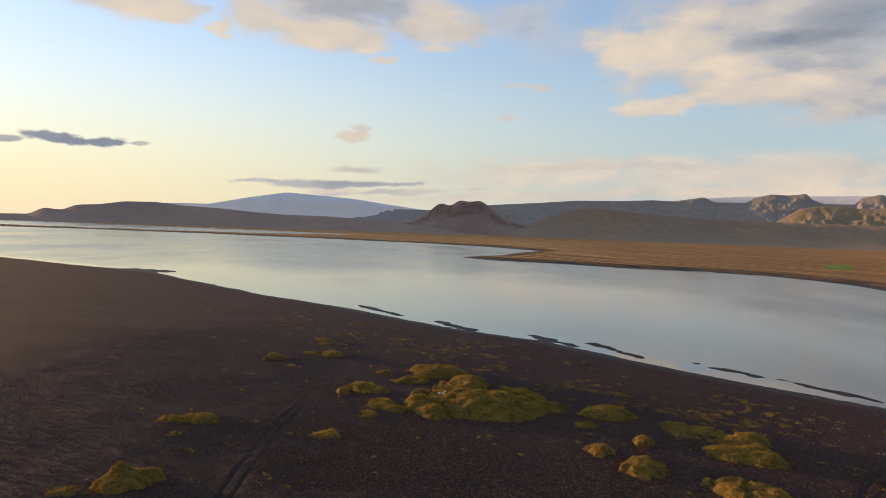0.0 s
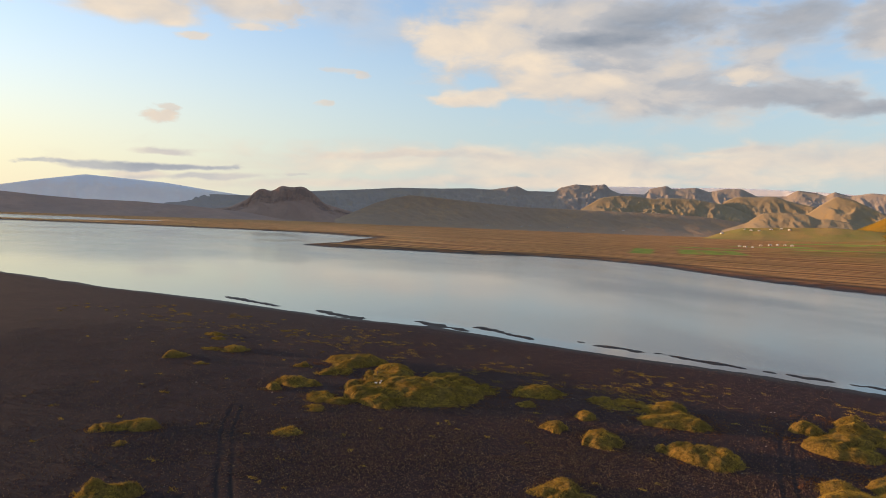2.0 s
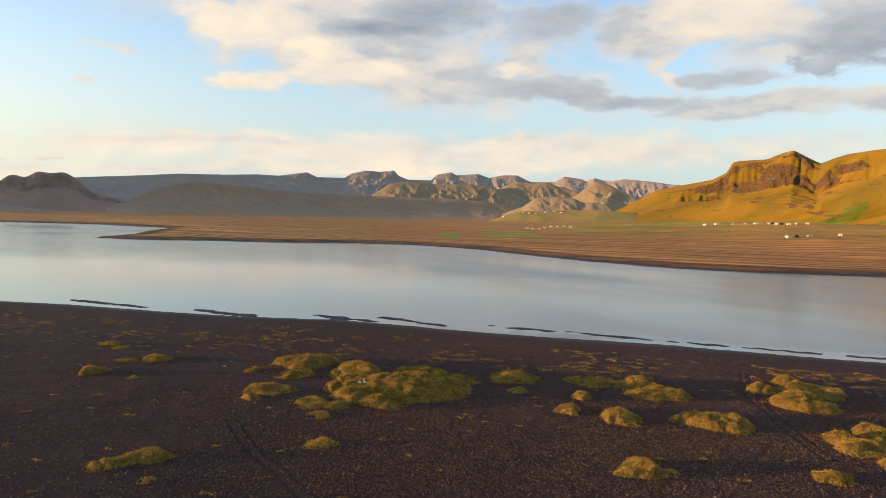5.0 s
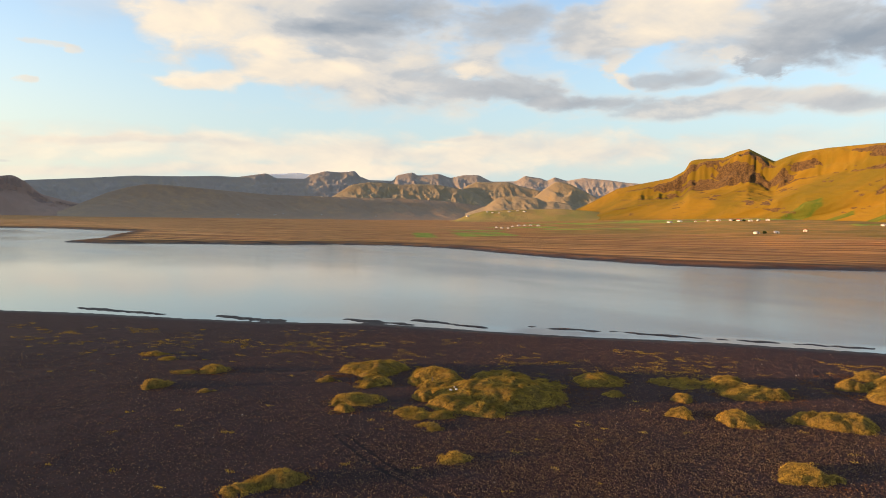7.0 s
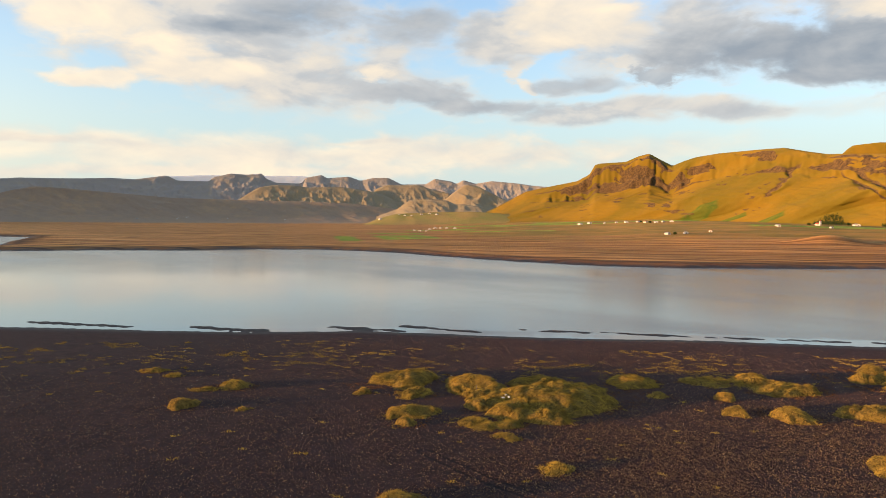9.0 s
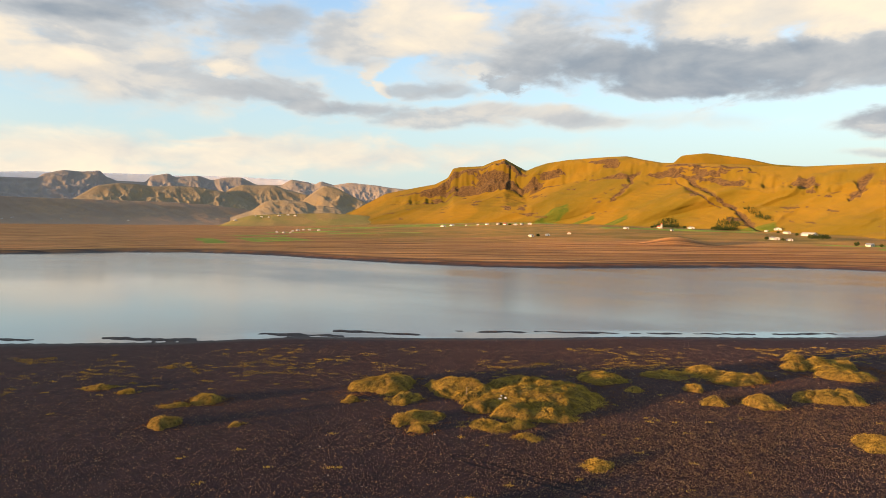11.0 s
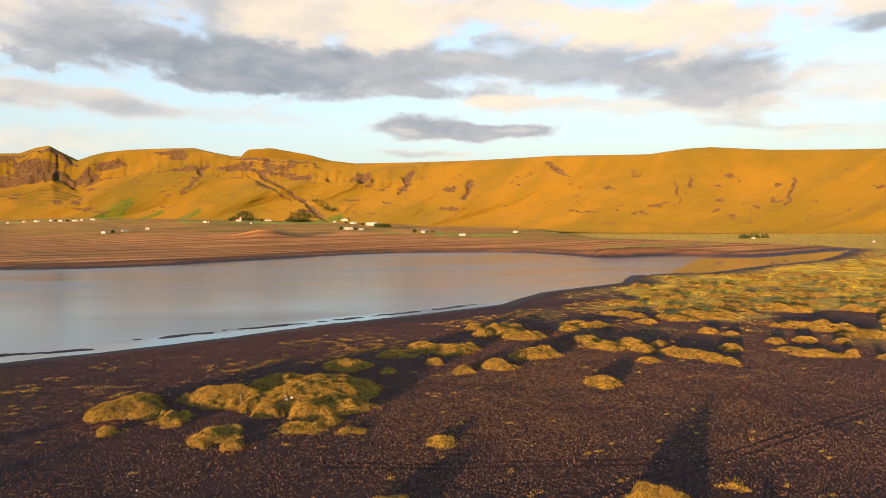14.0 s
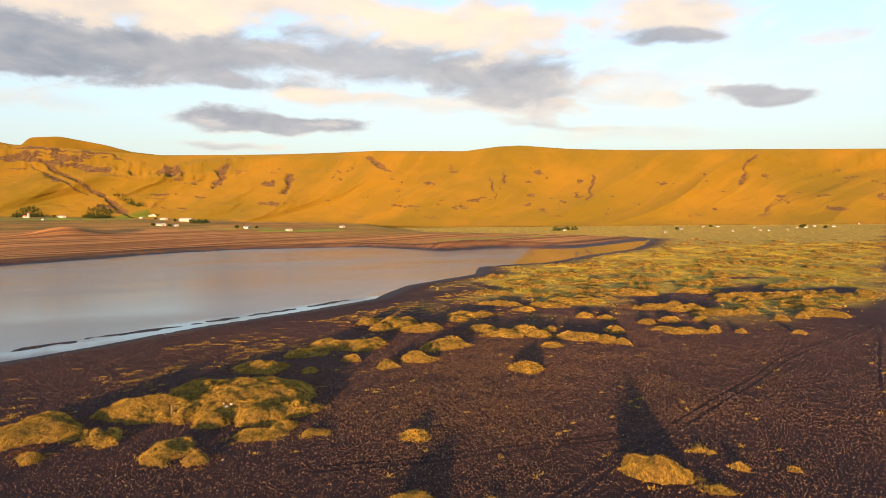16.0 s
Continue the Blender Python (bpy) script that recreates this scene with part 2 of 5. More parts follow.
def make_sky():
    world = bpy.data.worlds.new("evening_sky")
    world.use_nodes = True
    scene.world = world
    n = Tree(world.node_tree)
    sky = n.add("TexSky")
    sky.sky_type, sky.sun_disc = "NISHITA", False
    sky.sun_elevation, sky.sun_rotation = radians(SUN_HEIGHT), radians(SUN_BEARING)
    sky.air_density, sky.dust_density, sky.ozone_density = 1.0, 0.3, 1.5
    way = n.add("TexCoord").outputs["Generated"]
    x, y, z = n.split(way)
    bearing = n.math("MULTIPLY", n.math("ARCTAN2", x, y), 57.29578)
    height = n.math("MULTIPLY", n.math("ARCSINE", z), 57.29578)
    gain = n.mix(1.0, sky.outputs[0], n.mix(n.span(height, 22, 48), SKY_GAIN, SKY_HIGH), "MULTIPLY")
    veil = n.span(height, -1.0, 17.0, 0.95, 0.22)
    warm = n.span(n.math("ABSOLUTE", n.math("SUBTRACT", bearing, SUN_BEARING)), 30, 95)
    clear = n.mix(veil, gain, n.mix(warm, VEIL_SUN, VEIL_FAR))
    # cloud edges drift along the wind: warp the way to each point, then tear the rims
    flat = n.stretch(way, (1, 1, 2.4))
    dx, dy = n.noise(flat, 9.0, 5.0, 0.5), n.noise(n.stretch(way, (-1, 1, 2.4)), 9.0, 5.0, 0.5)
    east = n.math("MULTIPLY_ADD", n.math("SUBTRACT", dx, 0.5), 5.0, bearing)
    up = n.math("MULTIPLY_ADD", n.math("SUBTRACT", dy, 0.5), 1.6, height)
    wisp = n.noise(flat, 14.0, 6.0, 0.5, 0.4)
    crumb = n.noise(flat, 45.0, 6.0, 0.6, 0.3)
    rim = n.math("ADD", n.math("MULTIPLY_ADD", n.math("SUBTRACT", wisp, 0.5), 1.3, 1.0), n.math("MULTIPLY", n.math("SUBTRACT", crumb, 0.5), 0.25))
    small_rim = n.math("MULTIPLY_ADD", n.math("SUBTRACT", crumb, 0.5), 1.5, 1.0)
    tone, cover = 0.2, 0.0
    for lobes in BANKS:
        # the third place of the vector is scaled away; it only lets the banks be worked out one after another
        at = n.add("CombineXYZ")
        for socket, value in zip(at.inputs, (east, up, cover)):
            n.put(socket, value)
        for a, e, wide, tall, tilt, grey, soft, full in lobes:
            put = n.add("Mapping")
            put.vector_type = "TEXTURE"
            n.put(put.inputs["Vector"], at.outputs[0])
            put.inputs["Location"].default_value = (a, e, 0)
            put.inputs["Rotation"].default_value = (0, 0, radians(tilt))
            put.inputs["Scale"].default_value = (wide * 1.3, tall * 1.35, 1e6)
            span = n.add("VectorMath")
            span.operation = "LENGTH"
            n.put(span.inputs[0], put.outputs[0])
            inside = n.math("SUBTRACT", small_rim if wide < 2.2 else rim, span.outputs["Value"])
            part_cover = n.span(inside, -0.08, 0.22 + 0.55 * soft, 0.0, full)
            tone = n.math("MULTIPLY_ADD", n.math("SUBTRACT", grey, tone), part_cover, tone)
            rest = n.math("SUBTRACT", 1.0, part_cover)
            cover = n.math("SUBTRACT", 1.0, n.math("MULTIPLY", n.math("SUBTRACT", 1.0, cover), rest))
    shift = n.add("VectorMath")
    shift.operation = "ADD"
    n.put(shift.inputs[0], flat)
    shift.inputs[1].default_value = (sun_way.x * 0.014, sun_way.y * 0.014, 0.03)
    relief = n.math("SUBTRACT", n.noise(flat, 8.0, 5.0, 0.55, 0.3), n.noise(shift.outputs[0], 8.0, 5.0, 0.55, 0.3))
    folds = n.math("MULTIPLY_ADD", n.math("SUBTRACT", wisp, 0.5), -0.35, tone)
    shade = n.math("MULTIPLY_ADD", relief, -0.8, folds)
    tint = n.mix(n.span(shade, -0.05, 0.5, smooth=False), CLOUD_LIT, CLOUD_MID)
    tint = n.mix(n.span(shade, 0.4, 0.95, smooth=False), tint, CLOUD_GREY)
    back = n.add("Background")
    n.put(back.inputs[0], n.mix(cover, clear, tint))
    back.inputs[1].default_value = SKY_STRENGTH
    out = n.add("OutputWorld")
    n.tree.links.new(back.outputs[0], out.inputs[0])


make_sky()

# ---- number fields ----
def lattice(ix, iy, seed):
    h = (ix.astype(np.int64) * 374761393 + iy.astype(np.int64) * 668265263 + seed * 2147483647 + 1013904223) & 0xFFFFFFFF
    h = ((h ^ (h >> 13)) * 1274126177) & 0xFFFFFFFF
    h = ((h ^ (h >> 16)) * 2246822519) & 0xFFFFFFFF
    return ((h ^ (h >> 15)) & 0xFFFF) / 65535.0


def field(x, y, seed=0):
    """Smooth random field from 0 to 1."""
    x, y = np.asarray(x, float), np.asarray(y, float)
    ix, iy = np.floor(x), np.floor(y)
    fx, fy = x - ix, y - iy
    fx, fy = fx * fx * (3 - 2 * fx), fy * fy * (3 - 2 * fy)
    a, b = lattice(ix, iy, seed), lattice(ix + 1, iy, seed)
    c, d = lattice(ix, iy + 1, seed), lattice(ix + 1, iy + 1, seed)
    return (a * (1 - fx) + b * fx) * (1 - fy) + (c * (1 - fx) + d * fx) * fy


def fbm(x, y, octaves=4, seed=0, gain=0.5):
    total, weight, amp = 0.0, 0.0, 1.0
    for k in range(octaves):
        total = total + amp * field(x * 2 ** k + 17.3 * k, y * 2 ** k - 9.1 * k, seed + k)
        weight, amp = weight + amp, amp * gain
    return total / weight


def vivid(x, y, octaves=4, seed=0, gain=0.5):
    """fbm with its full range drawn out."""
    return np.clip((fbm(x, y, octaves, seed, gain) - 0.5) * 2.4 + 0.5, 0, 1)


def smooth(v, low, high):
    t = np.clip((np.asarray(v, float) - low) / (high - low), 0, 1)
    return t * t * (3 - 2 * t)


# ---- plan ----
EYE = (-60.0, 60.0, 28.5)
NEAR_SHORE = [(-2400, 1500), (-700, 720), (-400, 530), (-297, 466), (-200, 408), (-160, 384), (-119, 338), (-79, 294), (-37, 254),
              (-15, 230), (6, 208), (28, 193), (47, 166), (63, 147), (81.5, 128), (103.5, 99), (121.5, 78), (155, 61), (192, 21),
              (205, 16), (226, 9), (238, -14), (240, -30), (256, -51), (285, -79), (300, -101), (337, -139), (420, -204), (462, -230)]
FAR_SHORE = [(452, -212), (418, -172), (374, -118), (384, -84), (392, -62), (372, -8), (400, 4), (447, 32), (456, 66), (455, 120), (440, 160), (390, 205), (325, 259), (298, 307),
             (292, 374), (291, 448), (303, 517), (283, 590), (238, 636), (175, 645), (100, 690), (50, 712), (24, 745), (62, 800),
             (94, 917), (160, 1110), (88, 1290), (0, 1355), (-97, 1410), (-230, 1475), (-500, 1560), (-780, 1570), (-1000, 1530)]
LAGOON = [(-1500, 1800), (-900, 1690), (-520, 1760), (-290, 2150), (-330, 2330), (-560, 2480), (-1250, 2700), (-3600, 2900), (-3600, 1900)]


def edge_distance(x, y, outline):
    """Distance to a closed outline, its sign positive outside, and the index of the nearest side."""
    pts = np.array(outline, float)
    best, side = np.full(x.shape, 1e9), np.zeros(x.shape, int)
    inside = np.zeros(x.shape, bool)
    for k in range(len(pts)):
        (ax, ay), (bx, by) = pts[k], pts[(k + 1) % len(pts)]
        dx, dy = bx - ax, by - ay
        t = np.clip(((x - ax) * dx + (y - ay) * dy) / (dx * dx + dy * dy), 0, 1)
        d = np.hypot(x - ax - t * dx, y - ay - t * dy)
        near = d < best
        best, side = np.where(near, d, best), np.where(near, k, side)
        if ay != by:
            crosses = ((ay > y) != (by > y)) & (x < dx * (y - ay) / (by - ay) + ax)
            inside ^= crosses
    return np.where(inside, -best, best), side


# sand bars lying just off the beach: two ends and half width
BARS = [((-30, 260), (-14, 236), 1.5), ((-1, 224), (9, 208), 1.9), ((27, 201), (36, 184), 2.0), ((42, 190), (50, 171), 1.4),
        ((61, 166), (71, 150), 1.1), ((66, 160), (84, 134), 0.9), ((74, 149), (85.4, 131.5), 1.3), ((88, 128.5), (107.5, 102.5), 1.25), ((110, 99), (122, 86), 1.2), ((-180, 402), (-158, 392), 7.0)]
# wheel tracks over the sand: points along the middle
TRACKS = [[(28, -17), (16, 8), (6, 26), (-3, 38), (-11, 50), (-15, 56), (-21, 64.6), (-25, 70.6), (-28, 76.5), (-33, 82.3), (-40, 92)],
          [(-22, 110), (-23, 98), (-22.6, 88), (-22.5, 80), (-22, 72)],
          [(69, 96), (57, 87), (48, 77), (42, 70), (36, 62)],
          [(-28, 39), (-10.4, 21.3), (17, -8), (40, -30), (66, -58), (135, -135), (200, -190)]]


# rise of the plain towards the foot of the hills: bearing, metres
APRON = [(30, 0), (42, 6), (50, 18), (60, 30), (70, 22), (80, 17), (88, 11), (101, 5), (128, 4), (150, 3), (180, 0)]


def line_distance(x, y, points):
    best = np.full(x.shape, 1e9)
    for (ax, ay), (bx, by) in zip(points, points[1:]):
        dx, dy = bx - ax, by - ay
        t = np.clip(((x - ax) * dx + (y - ay) * dy) / (dx * dx + dy * dy), 0, 1)
        best = np.minimum(best, np.hypot(x - ax - t * dx, y - ay - t * dy))
    return best


def bend(points, steps=8):
    """A soft curve through points."""
    p = [points[0], *points, points[-1]]
    out = []
    for a, b, c, d in zip(p, p[1:], p[2:], p[3:]):
        for k in range(steps):
            t = k / steps
            out.append(tuple(0.5 * (2 * b[i] + (c[i] - a[i]) * t + (2 * a[i] - 5 * b[i] + 4 * c[i] - d[i]) * t * t
                                    + (3 * b[i] - a[i] - 3 * c[i] + d[i]) * t ** 3) for i in (0, 1)))
    return out + [points[-1]]


def lie_of_land(x, y):
    """Height of the ground, and how much of it is meadow (1) or bare sand (0)."""
    wob = (fbm(x / 26, y / 26, 3, 5) - 0.5) * 7 + (fbm(x / 7, y / 7, 2, 9) - 0.5) * 2.2
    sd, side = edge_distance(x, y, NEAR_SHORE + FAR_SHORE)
    far = side >= len(NEAR_SHORE) - 1
    reach = np.hypot(x - EYE[0], y - EYE[1])
    sd = sd + wob * np.clip(reach / 420, 0.25, 1.6)
    beach = 0.022 * np.clip(sd, 0, 6) + 0.75 * (1 - np.exp(-np.clip(sd, 0, None) / 34)) + (fbm(x / 17, y / 17, 4, 2) - 0.5) * 0.35 * smooth(sd, 3, 25)
    bank = 2.3 * (1 - np.exp(-np.clip(sd, 0, None) / 5)) + (fbm(x / 60, y / 60, 3, 4) - 0.5) * 1.6 * smooth(sd, 4, 60)
    bearing = np.degrees(np.arctan2(x - EYE[0], y - EYE[1]))
    lift = np.interp(bearing, *zip(*APRON))
    bank = bank + lift * smooth(reach, 550, 1500 + 900 * smooth(-bearing, -70, -50))
    bank = bank + 6 * (fbm(x / 130, y / 130, 3, 40) - 0.4) * smooth(lift, 2, 12) * smooth(reach, 700, 1100)
    knoll = np.exp(-(((x - 385) * 0.64 - (y + 30) * 0.77) / 70) ** 2 - (((x - 385) * 0.77 + (y + 30) * 0.64) / 26) ** 2)
    bank = bank + 3.5 * knoll * (0.5 + fbm(x / 20, y / 20, 3, 41)) * smooth(sd, 2, 14)
    bank = bank + 8.5 * np.exp(-((x - 735) / 44) ** 2 - ((y - 310) / 30) ** 2)
    z = np.where(far, bank, beach)
    z = np.where(sd < 0, np.maximum(-0.05 + 0.05 * sd, -2.5), z)
    ld, _ = edge_distance(x, y, LAGOON)
    ld = ld + wob * 4
    z = np.where(ld < 0, np.maximum(-0.05 + 0.02 * ld, -2.5), np.where(ld < 60, np.minimum(z, 0.1 + 0.03 * ld), z))
    for a, b, half in BARS:
        d = line_distance(x, y, [a, b]) + (fbm(x / 4, y / 4, 3, 31) - 0.5) * 2.2 * half
        z = np.maximum(z, 0.16 * (1 - (d / half) ** 2).clip(-1, 1))
    worn = np.zeros_like(x)
    for points in TRACKS:
        d = line_distance(x, y, bend(points))
        rut = np.exp(-((np.abs(d) - 0.75) / 0.24) ** 2) * (0.45 + 0.9 * fbm(x / 6, y / 6, 2, 91))
        worn = np.maximum(worn, rut)
        z = z - 0.08 * rut + 0.02 * np.exp(-((np.abs(d) - 1.45) / 0.3) ** 2)
    meadow = np.where(far, smooth(sd, 3, 14), 0.0)
    # grass-grown flat between the head of the lake and the far end of the beach
    ragged = (fbm(x / 30, y / 30, 4, 77) - 0.5) * 34
    flat = smooth(x - 40 + ragged, 0, 45) * smooth(78 - y + ragged, 0, 40) * smooth(x + y + ragged * 0.8 + 0.07 * (reach - 100), 2, 24)
    flat = np.where(far, 0, flat) * smooth(sd, 4, 30) * smooth(fbm(x / 22, y / 22, 4, 78) + 0.5 * smooth(reach, 150, 360), 0.38, 0.62)
    return z, meadow, flat, worn


def grid_mesh(name, verts, rows, cols, wrap=False, layers=None):
    idx = np.arange(rows * cols).reshape(rows, cols)
    a, b = idx[:-1], idx[1:]
    if wrap:
        quads = np.stack([a, np.roll(a, -1, 1), np.roll(b, -1, 1), b], -1)
    else:
        quads = np.stack([a[:, :-1], a[:, 1:], b[:, 1:], b[:, :-1]], -1)
    quads = quads.reshape(-1, 4)
    me = bpy.data.meshes.new(name)
    me.vertices.add(len(verts))
    me.vertices.foreach_set("co", np.asarray(verts, np.float32).ravel())
    me.loops.add(quads.size)
    me.loops.foreach_set("vertex_index", quads.ravel().astype(np.int32))
    me.polygons.add(len(quads))
    me.polygons.foreach_set("loop_start", np.arange(0, quads.size, 4, dtype=np.int32))
    me.update(calc_edges=True)
    for key, values in (layers or {}).items():
        layer = me.attributes.new(key, "FLOAT", "POINT")
        layer.data.foreach_set("value", np.asarray(values, np.float32).ravel())
    me.polygons.foreach_set("use_smooth", np.ones(len(quads), bool))
    me.validate()
    return me


# ---- materials ----
def material(name):
    m = bpy.data.materials.new(name)
    m.use_nodes = True
    return m, Tree(m.node_tree)


def make_ground():
    m, n = material("sand_and_meadow")
    p = n.place()
    meadow, flat, wet, worn = (n.attribute(k) for k in ("meadow", "flat", "wet", "worn"))
    grain, fine = n.noise(p, 26.0, 3, 0.7), n.noise(p, 5.0, 6, 0.7)
    mid, broad = n.noise(p, 0.45, 5, 0.6), n.noise(p, 0.035, 4, 0.55)
    sand = n.mix(n.span(mid, 0.3, 0.7), (0.0215, 0.0101, 0.0112), (0.044, 0.0203, 0.0212))
    sand = n.mix(n.span(broad, 0.35, 0.7, 0, 0.6), sand, (0.0270, 0.0128, 0.0138))
    sand = n.mix(n.math("MULTIPLY", n.span(grain, 0.62, 0.74), 0.5), sand, (0.12, 0.088, 0.074))
    # moss and stubble thinly over the sand
    moss = n.math("MULTIPLY", n.span(n.noise(p, 2.2, 6, 0.75), 0.50, 0.62), n.attribute("stubble"))
    sand = n.mix(n.math("MULTIPLY", moss, 0.6), sand, (0.15, 0.078, 0.034))
    sand = n.mix(n.math("MULTIPLY", worn, 0.8), sand, (0.011, 0.008, 0.009))
    sand = n.mix(wet, sand, (0.014, 0.011, 0.012))
    px, py, _ = n.split(p)
    along = n.math("ADD", n.math("MULTIPLY", px, 0.57), n.math("MULTIPLY", py, -0.82))
    across = n.math("ADD", n.math("MULTIPLY", px, 0.82), n.math("MULTIPLY", py, 0.57))
    plan = n.add("CombineXYZ")
    n.put(plan.inputs[0], n.math("MULTIPLY", along, 0.0022))
    n.put(plan.inputs[1], n.math("MULTIPLY", across, 0.055))
    lines = n.noise(plan.outputs[0], 1.0, 6, 0.62)
    ditch = n.add("TexWave")
    ditch.bands_direction = "Y"
    n.put(ditch.inputs["Vector"], plan.outputs[0])
    ditch.inputs["Scale"].default_value, ditch.inputs["Distortion"].default_value = 0.22, 3.0
    ditch.inputs["Detail"].default_value, ditch.inputs["Detail Scale"].default_value = 3.0, 1.2
    patch = n.noise(p, 0.008, 4, 0.6)
    reed = n.mix(n.span(lines, 0.36, 0.64), (0.40, 0.165, 0.050), (0.80, 0.43, 0.155))
    reed = n.mix(n.span(patch, 0.42, 0.66, 0, 0.7), reed, (0.52, 0.295, 0.088))
    reed = n.mix(n.span(n.noise(p, 0.05, 5, 0.7), 0.5, 0.75, 0, 0.4), reed, (0.17, 0.07, 0.025))
    reed = n.mix(n.math("MULTIPLY", n.span(ditch.outputs["Fac"], 0.20, 0.04), n.span(patch, 0.32, 0.46)), reed, (0.06, 0.03, 0.014))
    # eastern reeds are redder; their darkening also paints in lens falloff
    reed = n.mix(n.span(px, 120, 520, 0, 0.65), reed, n.mix(n.span(lines, 0.40, 0.60), (0.17, 0.074, 0.023), (0.47, 0.245, 0.078)))
    reed = n.mix(n.attribute("lush"), reed, n.mix(n.span(n.noise(p, 0.012, 5, 0.65), 0.4, 0.62), (0.17, 0.155, 0.028), (0.33, 0.20, 0.045)))
    reed = n.mix(n.attribute("field"), reed, n.mix(n.span(n.noise(p, 0.03, 4, 0.6), 0.4, 0.6), (0.16, 0.26, 0.028), (0.29, 0.35, 0.045)))
    bank = n.math("MULTIPLY", meadow, n.span(n.attribute("shore"), 8, 34, 1, 0))
    reed = n.mix(bank, reed, (0.035, 0.024, 0.018))
    tuft = n.mix(n.span(n.noise(p, 0.30, 6, 0.7), 0.40, 0.62), (0.28, 0.225, 0.04), (0.60, 0.44, 0.075))
    colour = n.mix(meadow, sand, reed)
    colour = n.mix(flat, colour, tuft)
    stems = n.math("MULTIPLY", n.noise(p, 1.1, 4, 0.75), n.math("MAXIMUM", meadow, flat))
    relief = n.math("ADD", n.math("MULTIPLY", fine, 0.20), n.math("MULTIPLY", mid, 0.22))
    relief = n.math("ADD", relief, n.math("MULTIPLY", stems, 2.4))
    bump = n.bump(relief, 1.0, 0.5)
    surf = n.surface(colour, n.span(wet, 0, 1, 0.9, 0.62), bump, 0.2)
    surf.inputs["Diffuse Roughness"].default_value = 1.0
    return m


def make_water():
    m, n = material("lake_water")
    p = n.place()
    calm, wind = n.attribute("calm"), n.attribute("wind")
    swell = n.noise(n.stretch(p, (0.012, 0.005, 1)), 1.0, 5, 0.55)
    rough = n.math("MULTIPLY", n.math("MULTIPLY", n.span(swell, 0.35, 0.7, 0.8, 1.4), n.span(wind, 0, 1, 0.06, 0.185)), n.span(calm, 0, 1, 1.0, 0.15))
    n.surface((0.105, 0.114, 0.116), rough, None, 0.5)
    return m


def make_slope(name, grass, grass_2, rock, rock_2, snow=None, blotch=0.3):
    m, n = material(name)
    p = n.place()
    broad, mid, fine = n.noise(p, 0.004, 5, 0.6), n.noise(p, 0.02, 6, 0.65), n.noise(p, 0.13, 6, 0.7)
    green = n.mix(n.span(broad, 0.36, 0.68), grass, grass_2)
    green = n.mix(n.span(mid, 0.62 - 0.4 * blotch, 0.92 - 0.4 * blotch, 0, blotch), green, rock_2)
    green = n.mix(n.span(fine, 0.45, 0.8, 0, 0.35), green, grass_2)
    green = n.mix(n.span(n.attribute("streak"), 0.25, 0.8, 0, 0.45), green, grass_2)
    green = n.mix(n.attribute("pasture"), green, n.mix(n.span(mid, 0.4, 0.6), (0.062, 0.098, 0.013), (0.105, 0.118, 0.016)))
    stone = n.mix(n.span(fine, 0.35, 0.65), rock, rock_2)
    colour = n.mix(n.span(n.math("ADD", n.attribute("bare"), n.math("MULTIPLY", n.math("SUBTRACT", fine, 0.5), 0.7)), 0.35, 0.65), green, stone)
    if snow:
        high = n.math("ADD", n.split(p)[2], n.math("MULTIPLY", n.math("SUBTRACT", mid, 0.5), snow[2]))
        colour = n.mix(n.span(high, snow[0], snow[1]), colour, (0.80, 0.80, 0.84))
    surf = n.surface(colour, 0.95, n.bump(n.math("ADD", mid, n.math("MULTIPLY", fine, 0.4)), 0.6, 7.0), 0.1)
    surf.inputs["Diffuse Roughness"].default_value = 1.0
    return m


GROUND, WATER = make_ground(), make_water()


